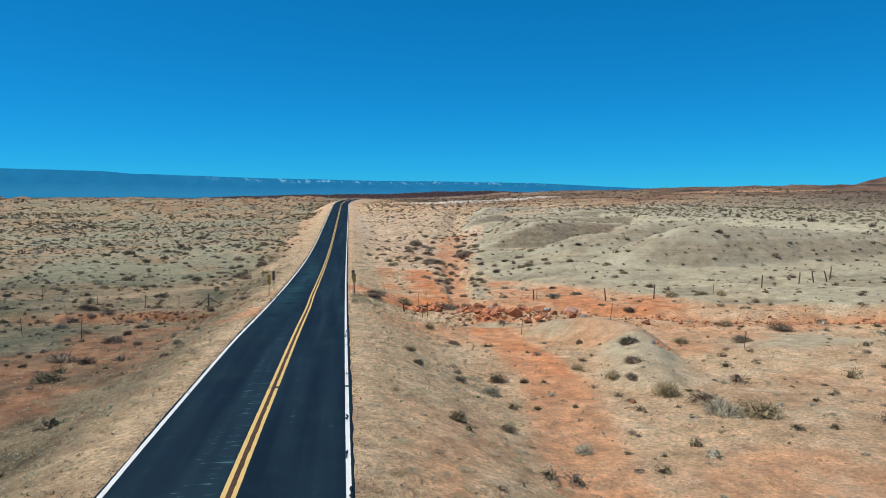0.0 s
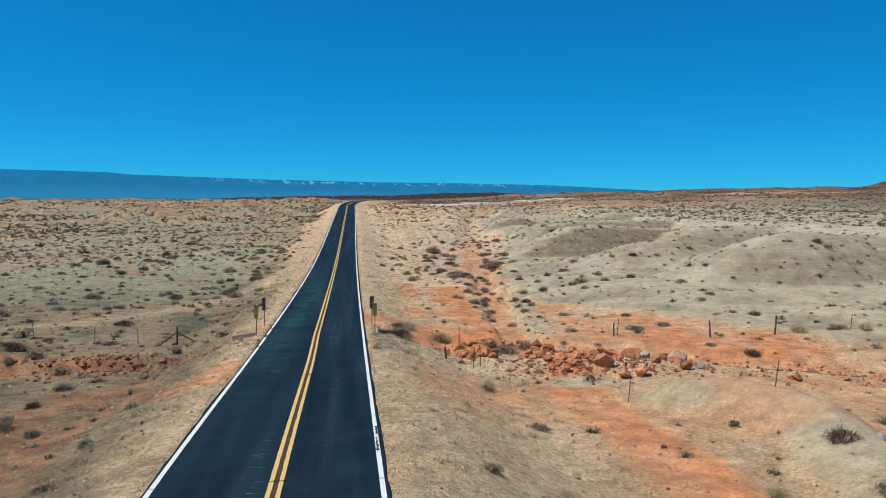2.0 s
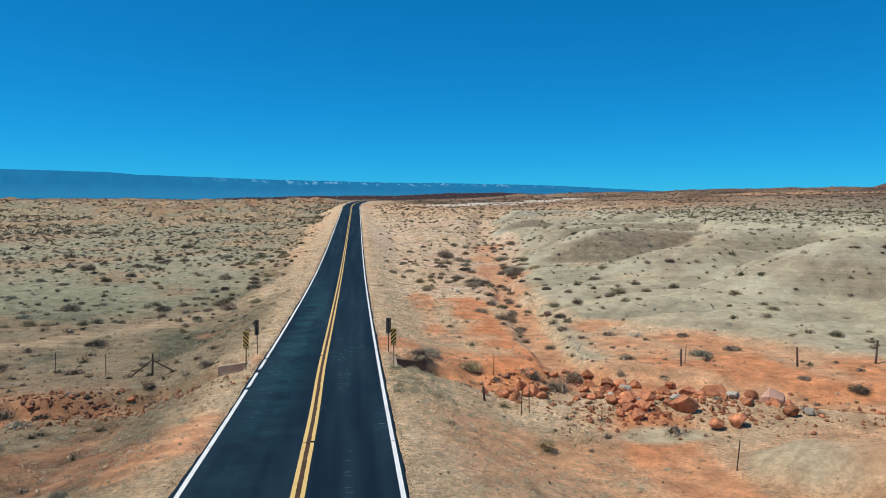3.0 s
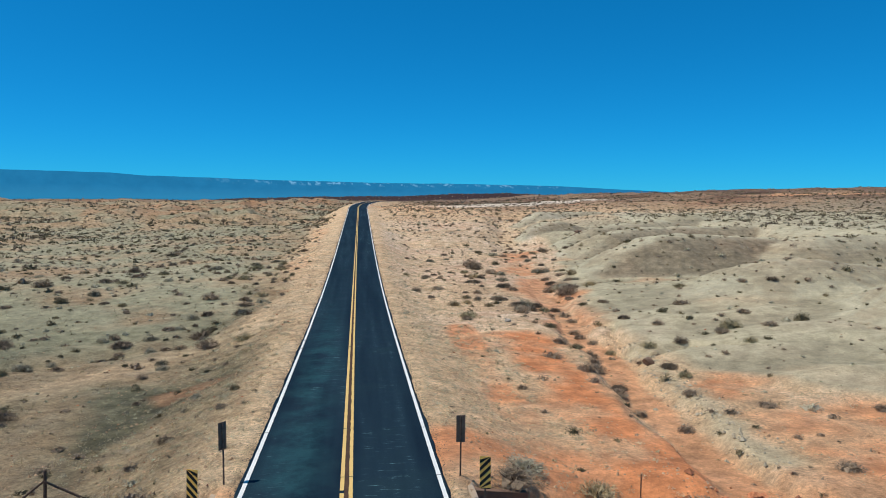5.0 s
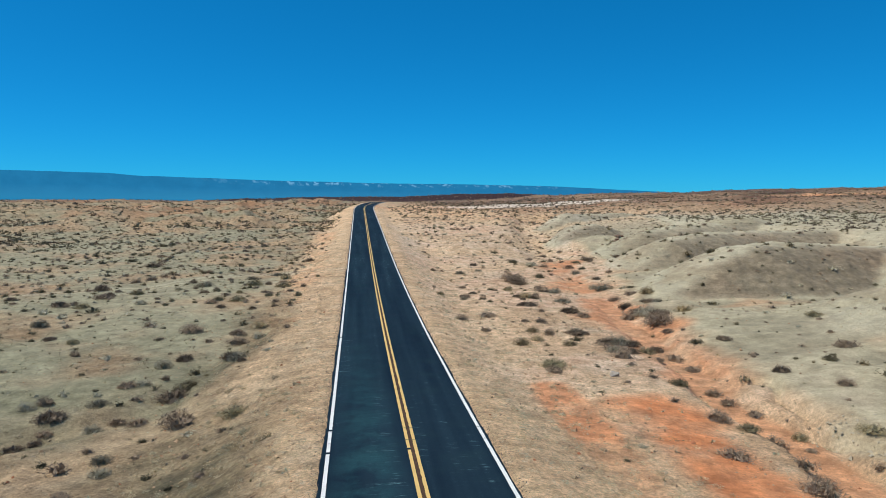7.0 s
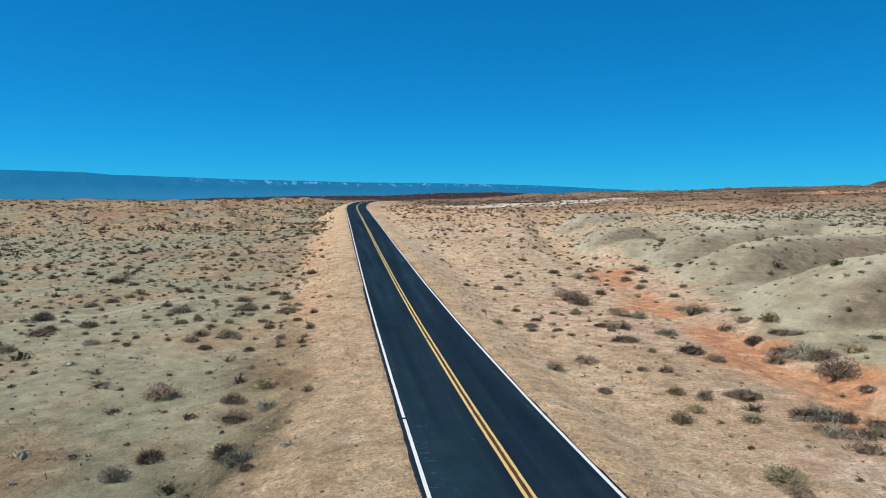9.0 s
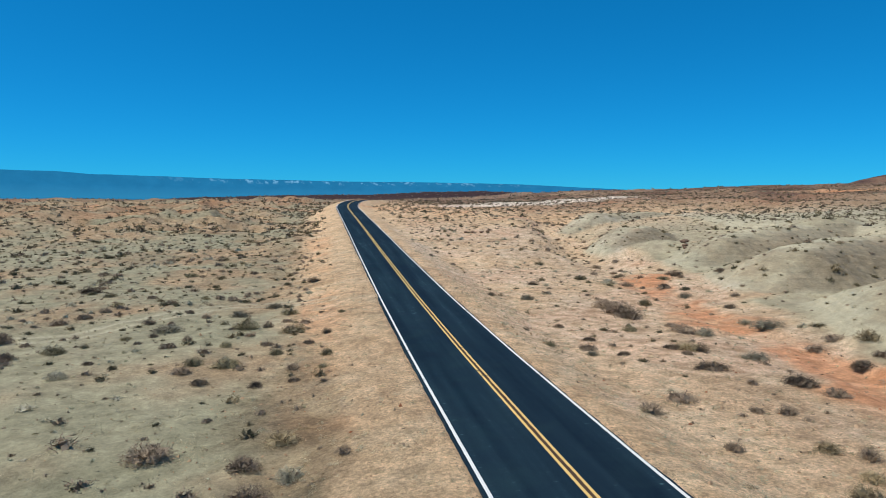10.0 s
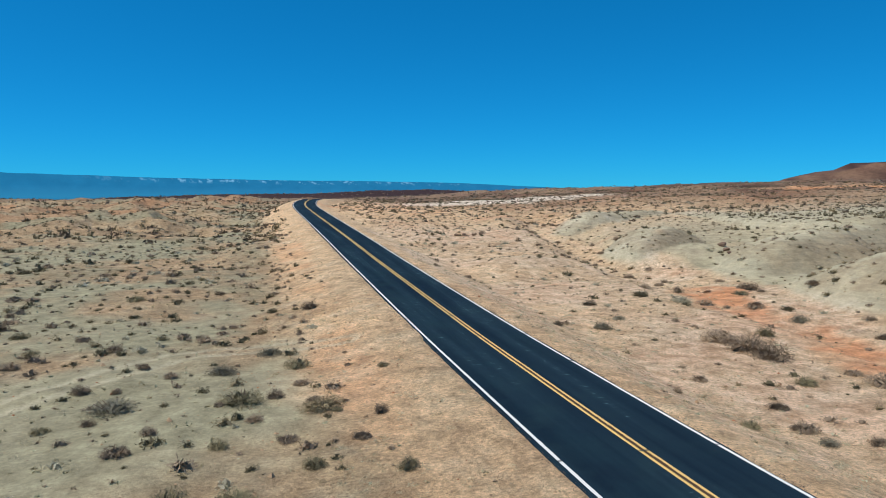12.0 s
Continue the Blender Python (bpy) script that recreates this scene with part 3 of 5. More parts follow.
# browner, darker copy of the concrete, with shade put into its colour
CONCRETE_SHADED = simple_material("shaded_stained_concrete", (0.16, 0.095, 0.065), (0.24, 0.15, 0.10), 1.2, .9, 0, .02)
TWIG_DARK = twig_material("dark_twigs", (0.200, 0.148, 0.100), (0.335, 0.258, 0.178))
TWIG_OLIVE = twig_material("olive_leaves", (0.195, 0.168, 0.096), (0.330, 0.280, 0.165))
TWIG_SAGE = twig_material("sage_leaves", (0.279, 0.253, 0.173), (0.422, 0.380, 0.275))
TWIG_DRY = twig_material("dry_straw", (0.248, 0.192, 0.108), (0.480, 0.384, 0.224))
WEED_PALE = twig_material("pale_dry_weeds", (0.46, 0.385, 0.235), (0.74, 0.63, 0.41), .2)
WEED_GREEN = twig_material("grey_green_weeds", (0.34, 0.34, 0.215), (0.58, 0.56, 0.39), .2)


# ---- helpers for meshes ----
def mesh_object(name, verts, faces, mat, parent=None, smooth=False):
    """Link one mesh object from arrays of places and faces of one size."""
    verts, faces = np.asarray(verts, np.float32), np.asarray(faces, np.int32)
    me = bpy.data.meshes.new(name)
    me.vertices.add(len(verts))
    me.vertices.foreach_set("co", verts.ravel())
    k = faces.shape[1]
    me.loops.add(faces.size)
    me.loops.foreach_set("vertex_index", faces.ravel())
    me.polygons.add(len(faces))
    me.polygons.foreach_set("loop_start", np.arange(0, faces.size, k, dtype=np.int32))
    me.polygons.foreach_set("use_smooth", np.full(len(faces), smooth))
    me.update(calc_edges=True)
    me.materials.append(mat)
    ob = new(name, me)
    if parent is not None:
        ob.parent = parent
    return ob


def part(name, bm, mat, parent, label=""):
    """Link a bmesh as one mesh object under a thing or a part."""
    me = bpy.data.meshes.new(name)
    bm.normal_update()
    bm.to_mesh(me)
    bm.free()
    me.materials.append(mat)
    ob = new(name, me)
    if parent is not None:
        ob.parent = parent
    return tagged(ob, label) if label else ob


def box(bm, size, at, turn=None, bevel=0.0):
    """A box with softened edges in a bmesh."""
    m = Matrix.Translation(at) @ (turn.to_4x4() if turn is not None else Matrix()) @ Matrix.Diagonal((*size, 1))
    made = bmesh.ops.create_cube(bm, size=1.0, matrix=m)["verts"]
    if bevel:
        edges = list({e for v in made for e in v.link_edges})
        bmesh.ops.bevel(bm, geom=edges, offset=bevel, segments=1, affect="EDGES")
    return bm


def rod(bm, a, b, r0, r1, sides=7, jitter=0.0):
    """A tapered, slightly crooked rod from a to b."""
    a, b = Vector(a), Vector(b)
    axis = (b - a)
    turn = axis.to_track_quat("Z", "Y").to_matrix()
    rings, count = [], 5
    for k in range(count):
        t = k / (count - 1)
        c = a + axis * t + Vector((random.uniform(-1, 1), random.uniform(-1, 1), 0)) * jitter * (0 < k)
        r = r0 + (r1 - r0) * t
        rings.append([bm.verts.new(c + turn @ Vector((math.cos(i * 2 * math.pi / sides) * r, math.sin(i * 2 * math.pi / sides) * r, 0))) for i in range(sides)])
    for lo, hi in zip(rings, rings[1:]):
        for i in range(sides):
            bm.faces.new((lo[i], lo[(i + 1) % sides], hi[(i + 1) % sides], hi[i]))
    bm.faces.new(list(reversed(rings[0])))
    bm.faces.new(rings[-1])
    return bm


# ---- ground, one sheet to the horizon ----
def spread(edge, first, growth, end):
    out, d = [edge], first
    while out[-1] < end:
        out.append(out[-1] + d)
        d *= growth
    return out[1:]


def build_ground():
    xs = np.concatenate([[-v for v in reversed(spread(42, 0.4, 1.035, 4600))], np.arange(-42, 62, 0.34), spread(62, 0.4, 1.035, 4600)])
    ys = np.concatenate([[14 - v for v in reversed(spread(0, 0.8, 1.16, 420))], np.arange(14, 172, 0.34), spread(172, 0.36, 1.0045, 360), spread(360, 1.2, 1.05, 4600)])
    gx, gy = np.meshgrid(xs, ys)
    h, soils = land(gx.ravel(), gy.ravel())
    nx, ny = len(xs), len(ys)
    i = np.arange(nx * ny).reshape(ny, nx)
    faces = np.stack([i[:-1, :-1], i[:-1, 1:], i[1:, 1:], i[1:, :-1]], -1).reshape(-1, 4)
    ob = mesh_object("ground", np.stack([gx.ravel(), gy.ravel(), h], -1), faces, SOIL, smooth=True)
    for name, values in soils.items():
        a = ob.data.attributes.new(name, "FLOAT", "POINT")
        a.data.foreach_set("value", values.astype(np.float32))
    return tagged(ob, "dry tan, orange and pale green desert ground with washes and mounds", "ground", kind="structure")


build_ground()


# ---- road ----
def strip(name, centre, width, z_off, mat, y0, y1, pitch=0.6, ragged=0.0, crown=0.0, across=2, seed=1, parent=None, gaps=()):
    """A ribbon along the road; centre: metres from the road's centre line."""
    r = np.random.default_rng(seed)
    ys = np.arange(y0, y1 + pitch, pitch)
    n = len(ys)
    slope = np.gradient(road_x(ys), ys)
    nxv, nyv = 1 / np.sqrt(1 + slope ** 2), -slope / np.sqrt(1 + slope ** 2)
    centre = centre + (.11 * step(12, 40, ys) * (1 - step(55, 68, ys)) if abs(centre) < 1 else 0)
    lo = centre - width / 2 + ragged * (r.random(n) - .5) * 2
    hi = centre + width / 2 + ragged * (r.random(n) - .5) * 2
    rows = []
    for k in range(across):
        o = lo + (hi - lo) * k / (across - 1)
        rows.append(np.stack([road_x(ys) + nxv * o, ys + nyv * o, road_z(ys) + z_off - crown * np.abs(o) / ROAD_HALF], -1))
    v = np.stack(rows, 1).reshape(-1, 3)
    i = np.arange(n * across).reshape(n, across)
    keep = np.ones(n - 1, bool)
    for a, b in gaps:
        keep &= ~((ys[:-1] >= a) & (ys[:-1] < b))
    f = np.stack([i[:-1, :-1], i[:-1, 1:], i[1:, 1:], i[1:, :-1]], -1)[keep].reshape(-1, 4)
    return mesh_object(name, v, f, mat, parent)


def build_road():
    """The asphalt slab with ragged skirts, and the paint on it."""
    y0, y1, pitch, r = -60, 470, 0.5, np.random.default_rng(3)
    ys = np.arange(y0, y1, pitch)
    n = len(ys)
    edge_l = -ROAD_HALF - 0.17 + 0.05 * (r.random(n) - .5) + 0.07 * fbm(ys, ys * 0, 3, 3)
    edge_r = ROAD_HALF + 0.16 + 0.05 * (r.random(n) - .5) + 0.07 * fbm(ys, ys * 0 + 40, 3, 3)
    slope = np.gradient(road_x(ys), ys)
    q = np.sqrt(1 + slope ** 2)
    cols = []
    for o, drop in ((edge_l - .10, -.16), (edge_l, -.035), (edge_l * 0 - 2, .0), (edge_l * 0, .03), (edge_l * 0 + 2, .0), (edge_r, -.035), (edge_r + .10, -.16)):
        cols.append(np.stack([road_x(ys) + o / q, ys - o * slope / q, road_z(ys) + drop], -1))
    i = np.arange(n * 7).reshape(n, 7)
    f = np.stack([i[:-1, :-1], i[:-1, 1:], i[1:, 1:], i[1:, :-1]], -1).reshape(-1, 4)
    road = mesh_object("road", np.stack(cols, 1).reshape(-1, 3), f, ASPHALT, smooth=False)
    tagged(road, "two-lane black asphalt road with scuffed surface and ragged edges", "road", kind="structure")
    cracks = np.sort(r.uniform(10, 250, 46))

    def line(name, centre, width, mat, seed, gaps):
        z = 0.034 - 0.03 * min(abs(centre), 2) / 2 - 0.035 * max(abs(centre) - 2, 0) / 1.4
        ob = strip(name, centre, width, z + 0.004, mat, 6, 465, 0.22, 0.004, 0, 2, seed, road, gaps)
        return ob

    some = [(c, c + 0.1) for c in cracks]
    tagged(line("edge_line", -ROAD_HALF, 0.145, WHITE, 11, some[::3] + [(65.8, 66.3), (62, 62.4), (69.2, 69.6)]), "chipped white edge line")
    tagged(line("edge_line", ROAD_HALF, 0.145, WHITE, 12, some[1::3]), "chipped white edge line")
    tagged(line("centre_line", 0.10 - .135, 0.13, YELLOW, 13, some[::4]), "worn yellow centre line")
    tagged(line("centre_line", 0.10 + .135, 0.13, YELLOW, 14, some[1::4]), "worn yellow centre line")
    tagged(strip("centre_seam", 0.10, 0.15, 0.036, STAIN, 6, 465, .3, 0.02, 0, 2, 15, road), "rusty brown seam between the yellow lines")
    # tar that has crept over the paint
    for k, (y, o, ln) in enumerate([(12.8, 3.12, .9), (17.6, 3.2, .8), (20.6, 3.1, .6), (24.5, 3.14, .7), (41.4, 3.14, 1.4), (43.2, 3.16, .9), (66.2, -3.12, .4), (62.2, -3.1, .3), (31.5, 3.15, .3)]):
        strip("tar_patch", o, 0.06, 0.004 + 0.0165 - .02, TAR, y, y + ln, .12, .035, 0, 2, 40 + k, road)
    # thin tar lines across the paint where the slab has cracked
    for k, c in enumerate(cracks[:40]):
        for o, wd in ((0.10, .42), (-3.15, .2), (3.15, .2)):
            if (k + int(o * 7)) % 2:
                strip("tar_crack", o, wd, (0.042 if abs(o) < 1 else -.017), TAR, c, c + .05, .05, .0, 0, 2, 90 + k, road)
    return road


build_road()


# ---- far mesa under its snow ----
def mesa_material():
    m, n, l, b = material("glowing_hazy_mesa", 1.0)
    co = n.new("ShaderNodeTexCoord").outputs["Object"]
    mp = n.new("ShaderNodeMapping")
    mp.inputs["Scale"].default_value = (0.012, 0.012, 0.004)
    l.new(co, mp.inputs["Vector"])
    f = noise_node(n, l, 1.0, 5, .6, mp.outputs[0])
    # distance haze painted as a blue that glows, on rock and snow alike
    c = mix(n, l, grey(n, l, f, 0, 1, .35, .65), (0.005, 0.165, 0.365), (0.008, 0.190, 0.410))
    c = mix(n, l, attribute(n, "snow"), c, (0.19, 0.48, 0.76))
    # thicker haze painted paler towards the foot
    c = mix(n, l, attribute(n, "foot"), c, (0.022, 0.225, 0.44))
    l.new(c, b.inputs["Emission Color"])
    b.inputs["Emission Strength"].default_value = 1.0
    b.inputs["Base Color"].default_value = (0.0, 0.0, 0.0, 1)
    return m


def build_mesa():
    az = np.radians(np.concatenate([np.arange(-60, -14, 0.10), np.arange(-14, 20, 0.025), np.arange(20, 44, .1)]))
    deg = np.degrees(az)
    top = np.interp(deg, [-60, -40, -24, -18, -16, -9.2, -4, 0, 6, 12.8, 17.3, 22.4, 26, 32, 44],
                    [2.1, 1.95, 1.80, 1.70, 1.57, 1.40, 1.27, 1.20, 1.14, 1.04, .88, .62, .42, .22, .1])
    top = top + 0.035 * fbm(deg, deg * 0, 2.2, 4) + .012 * fbm(deg, deg * 0 + 9, .4, 2)
    rows, snow, foot = [], [], []
    for lvl in (-.55, 0.0, .3, .5, .62, .70, .76, .82, .88, .94, .97, 1.0):
        dist = 4450 - 160 * (1 - max(lvl, 0)) + 0 * deg
        z = 10 + np.tan(np.radians(np.maximum(top, .02) * lvl)) * dist
        rows.append(np.stack([dist * np.sin(az), dist * np.cos(az), z], -1))
        bare = fbm(deg + 1.1 * lvl, deg * 0 + 5 + lvl * 2.0, .26, 3) + .25 * fbm(deg, deg * 0 + 60, 3.0, 2)
        snow.append(step(.12, .48, bare) * step(.72, .86, lvl) * (1 - .6 * step(.95, 1.0, lvl)) * step(-13, -3, deg) * (1 - step(13, 18, deg)) * .85)
        foot.append(np.full(len(deg), 1 - float(step(0.0, .5, lvl))))
    n, k = len(az), len(rows)
    i = np.arange(n * k).reshape(k, n)
    f = np.stack([i[:-1, :-1], i[:-1, 1:], i[1:, 1:], i[1:, :-1]], -1).reshape(-1, 4)
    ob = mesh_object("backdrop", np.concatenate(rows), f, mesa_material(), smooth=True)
    for name, vals in (("snow", snow), ("foot", foot)):
        a = ob.data.attributes.new(name, "FLOAT", "POINT")
        a.data.foreach_set("value", np.concatenate(vals).astype(np.float32))
    return tagged(ob, "long blue mesa with thin snow, haze in its glowing colour", "mesa", kind="structure")


build_mesa()


# ---- culvert ----
def build_culvert():
    top = new("culvert")
    tagged(top, "stained concrete box culvert under the road", "culvert")
    yn, yf = 67.1, 70.7
    # right wings and barrel get the concrete with painted shade, left wings the lit tan
    for sgn, mat, lab in ((-1, CONCRETE, "tan stained concrete"), (1, CONCRETE_SHADED, "stained concrete, shade painted into its wings")):
        xe = float(road_x(68.9)) + sgn * (ROAD_HALF + (0.95 if sgn < 0 else 1.0))
        bm = bmesh.new()
        box(bm, (0.26, yf - yn + 1.7, 0.42), (xe, (yn + yf) / 2 + .25, 0.30), bevel=.02)
        part("headwall", bm, CONCRETE, top, lab)
        for y, ln in ((yn, 1.7), (yf, 2.0)):
            bm = bmesh.new()
            splay = -.3 if y == yn else .3
            pts = [(xe, y, -1.7), (xe + sgn * ln, y + splay, -1.7), (xe + sgn * ln, y + splay, .10), (xe, y, .42)]
            back = [(px, py + (.24 if y == yf else -.24), pz) for px, py, pz in pts]
            vs = [bm.verts.new(p) for p in pts + back]
            for q in ((0, 1, 2, 3), (7, 6, 5, 4), (0, 4, 5, 1), (1, 5, 6, 2), (2, 6, 7, 3), (3, 7, 4, 0)):
                bm.faces.new([vs[j] for j in q])
            bmesh.ops.recalc_face_normals(bm, faces=bm.faces)
            bmesh.ops.bevel(bm, geom=list(bm.edges), offset=.015, segments=1, affect="EDGES")
            part("wing_wall", bm, mat, top, lab)
    bm = bmesh.new()
    x0 = float(road_x(68.9))
    for y in (yn - .12, yf + .12):
        box(bm, (8.0, .24, 1.9), (x0, y, -.75))
    box(bm, (8.0, yf - yn + .24, .2), (x0, (yn + yf) / 2, .12))
    box(bm, (9.6, yf - yn + .24, .2), (x0, (yn + yf) / 2, -1.45))
    part("barrel", bm, CONCRETE_SHADED, top)


build_culvert()


# ---- object markers ----
def build_marker(lean_right, facing):
    """A post with a tall striped panel; the far pair shows its bare back."""
    top = new("object_marker")
    bm = bmesh.new()
    box(bm, (.05, .045, 2.35), (0, .035 if facing else -.035, .875), bevel=.008)
    part("post", bm, STEEL if facing else WOOD, top, "thin brown steel post")
    bm = bmesh.new()
    box(bm, (.305, .006, .915), (0, 0, 1.62), bevel=.002)
    panel = part("panel", bm, SIGN_YELLOW if facing else ZINC, top, "yellow panel" if facing else "bare brown metal back")
    if facing:
        s = 1 if lean_right else -1
        for k in range(-1, 6):
            z0 = 1.62 - .4575 + k * .2155
            poly = [(-.15 * s, z0 - .155), (.15 * s, z0 + .145), (.15 * s, z0 + .255), (-.15 * s, z0 - .045)]
            lo, hi = 1.62 - .455, 1.62 + .455
            clipped = []
            for (ax, az), (bx, bz) in zip(poly, poly[1:] + poly[:1]):
                clipped.append((ax, min(max(az, lo), hi)))
            if max(z for _, z in clipped) - min(z for _, z in clipped) < .03:
                continue
            bm = bmesh.new()
            a = [bm.verts.new((x, -.0075, z)) for x, z in clipped]
            c = [bm.verts.new((x, -.0035, z)) for x, z in clipped]
            bm.faces.new(a)
            bm.faces.new(c[::-1])
            for j in range(4):
                bm.faces.new((a[j], c[j], c[(j + 1) % 4], a[(j + 1) % 4]))
            bmesh.ops.remove_doubles(bm, verts=bm.verts, dist=1e-5)
            bmesh.ops.recalc_face_normals(bm, faces=bm.faces)
            part("stripe", bm, SIGN_BLACK, panel, "black slanted stripe")
        for z in (1.3, 1.94):
            part("bolt", rod(bmesh.new(), (0, -.004, z), (0, -.012, z), .012, .010, 6), ZINC, panel)
    tagged(top, "yellow and black striped marker panel on a roadside post" if facing else "bare brown back of a marker panel on a roadside post",
           "road sign", "object markers at the culvert")
    return top


for x, y, right, facing, tilt in ((-6.95, 66.9, False, True, 1.5), (0.9, 67.0, True, True, -.5), (-6.95, 71.3, False, False, 0), (0.8, 71.2, True, False, .5)):
    mk = build_marker(right, facing)
    mk.matrix_basis = pose(x, y, ground_z(x, y) - .02, 0, tilt, -15 if facing else (46 if x < 0 else 4))


# ---- fences ----
def build_post(kind, height):
    top = new("fence_post")
    bm = bmesh.new()
    if kind == "wood":
        rod(bm, (0, 0, -.4), (.03, 0, height), .075, .055, 8, .02)
        part("post", bm, WOOD, top)
        tagged(top, "weathered dark wooden fence post leaning in dry soil", "fence post", "fence posts")
    else:
        box(bm, (.045, .012, height + .4), (0, 0, height / 2 - .2), bevel=.003)
        box(bm, (.012, .04, height + .4), (0, .02, height / 2 - .2), bevel=.003)
        part("post", bm, STEEL, top)
        for z in (.35, .65, .95):
            part("wire_clip", box(bmesh.new(), (.05, .03, .02), (0, -.015, z * height), bevel=.002), ZINC, top)
        tagged(top, "thin rusty steel fence post in dry soil", "fence post", "fence posts")
    return top


def place_fence(rows):
    out = []
    for x, y, kind, height, lean, way in rows:
        p = build_post(kind, height)
        z = ground_z(x, y)
        p.matrix_basis = pose(x, y, z, 0, lean, way)
        out.append((x + math.sin(radians(lean)) * height, y, z, height))
    return out


def build_wire(posts, levels):
    top = new("wire_fence")
    for f in levels:
        bm = bmesh.new()
        for (ax, ay, az, ah), (bx, by, bz, bh) in zip(posts, posts[1:]):
            mid = ((ax + bx) / 2, (ay + by) / 2, (az + ah * f + bz + bh * f) / 2 - .04)
            rod(bm, (ax, ay - .02, az + ah * f), mid, .0028, .0028, 4)
            rod(bm, mid, (bx, by - .02, bz + bh * f), .0028, .0028, 4)
        part("wire", bm, STEEL, top)
    return tagged(top, "sagging rusty wire strung between fence posts", "wire fence")


right_near = place_fence([(5.3, 63.6, "wood", .75, -6, 0), (6.8, 61.9, "steel", 1.35, 2, 10), (14.0, 54.9, "steel", 1.25, 4, 0), (19.9, 51.0, "steel", 1.3, 6, 0), (27.5, 45.5, "steel", 1.2, 5, 0), (36.5, 41, "steel", 1.3, 3, 0)])
right_far = place_fence([(7.4, 71.8, "steel", 1.3, 0, 0), (19.2, 70.8, "wood", 1.05, -2, 0), (26.7, 70.2, "wood", 1.35, -13, 40), (31.7, 69.7, "wood", 1.5, 2, 0), (38.6, 70.4, "steel", 1.3, 3, 0), (44.9, 71.7, "wood", 1.4, 1, 0)])
place_fence([(50.5, 73.5, "wood", 1.3, 3, 0), (52.6, 73.9, "wood", 1.4, -14, 0), (55.0, 75.0, "wood", 1.35, -16, 0), (57.8, 78.3, "wood", 1.6, 3, 0)])
left_line = place_fence([(-13.8, 74.6, "wood", 1.4, 0, 0), (-17.0, 75.8, "steel", 1.3, 1, 0), (-20.9, 78.0, "steel", 1.3, 1, 0), (-26.5, 80.5, "steel", 1.3, -2, 0), (-33.5, 84, "steel", 1.3, 2, 0)])
place_fence([(-23.6, 55.7, "steel", 1.4, -3, 0), (-27.5, 57.5, "steel", 1.3, 2, 0), (-18.5, 53.0, "steel", 1.3, 2, 0)])
place_fence([(7.3, 62.3, "steel", 1.3, -1, 0), (19.6, 71.1, "steel", 1.2, 3, 0), (3.1, 68.6, "wood", 1.15, -3, 0)])
build_wire(right_near[1:], (.55, .9))
build_wire(right_far[1:], (.45, .7, .92))
build_wire(left_line, (.4, .65, .92))


def build_brace(at, spans):
    top = new("fence_brace")
    for a, b in spans:
        bm = bmesh.new()
        rod(bm, a, b, .05, .04, 7, .015)
        part("brace", bm, WOOD, top)
    top.matrix_basis = Matrix.Translation((*at, ground_z(*at)))
    return tagged(top, "slanted wooden braces holding a fence post upright", "fence brace")


build_brace((-13.8, 74.6), [((-1.35, -.4, -.05), (0, .07, 1.0)), ((1.35, .3, .1), (0, -.07, 1.0))])
build_brace((3.1, 68.6), [((-1.9, -.3, .25), (0, 0, .95)), ((.6, -1.0, -.5), (.75, .5, -.05))])


# ---- boulders ----
def boulder_mesh(name, seed, mat, squash=.75):
    r = np.random.default_rng(seed)
    bm = bmesh.new()
    for _ in range(17):
        v = r.normal(size=3)
        v = v / np.abs(v).max() ** .7 / np.linalg.norm(v) ** .3 * r.uniform(.78, 1.02)
        bm.verts.new((v[0], v[1] * .85, v[2] * squash))
    out = bmesh.ops.convex_hull(bm, input=bm.verts[:])
    bmesh.ops.delete(bm, geom=list({g for g in out["geom_interior"] + out["geom_unused"] if isinstance(g, bmesh.types.BMVert)}), context="VERTS")
    bmesh.ops.bevel(bm, geom=bm.edges[:], offset=.05, segments=1, affect="EDGES", clamp_overlap=True)
    bmesh.ops.triangulate(bm, faces=bm.faces[:])
    for v in bm.verts:
        v.co *= 1 + .05 * noise.noise(v.co * 2.3 + Vector((seed, 0, 0)))
    me = bpy.data.meshes.new(name)
    bm.normal_update()
    bm.to_mesh(me)
    bm.free()
    me.materials.append(mat)
    return me


BOULDERS = {"red": [boulder_mesh("boulder", k, ROCK_RED, .62 + .1 * (k % 3)) for k in range(9)],
            "pink": [boulder_mesh("boulder", 20, ROCK_PINK, .85)], "brown": [boulder_mesh("boulder", 40, simple_material("dark_brown_rock", (0.16, 0.10, 0.07), (0.28, 0.185, 0.125), 2, .9, 0, .05), .8)], "grey": [boulder_mesh("boulder", 30 + k, ROCK_GREY, .7) for k in range(2)]}
BOULDER_LABEL = {"brown": "dark brown bank rock, in places standing for a shaded hollow", "red": "rough red sandstone boulder in a loose pile", "pink": "large pale pink sandstone boulder beside the pile", "grey": "small smooth grey stone among red boulders"}


def place_boulder(x, y, size, kind, k, lift=0.0):
    ob = new("boulder", BOULDERS[kind][k % len(BOULDERS[kind])])
    ob.matrix_basis = pose(x, y, ground_z(x, y) + size * .28 + lift, random.uniform(-14, 14), random.uniform(-14, 14), random.uniform(0, 360)) @ Matrix.Diagonal((size * random.uniform(.85, 1.2), size * random.uniform(.85, 1.15), size, 1))
    return tagged(ob, BOULDER_LABEL[kind], "boulder", "boulder pile")


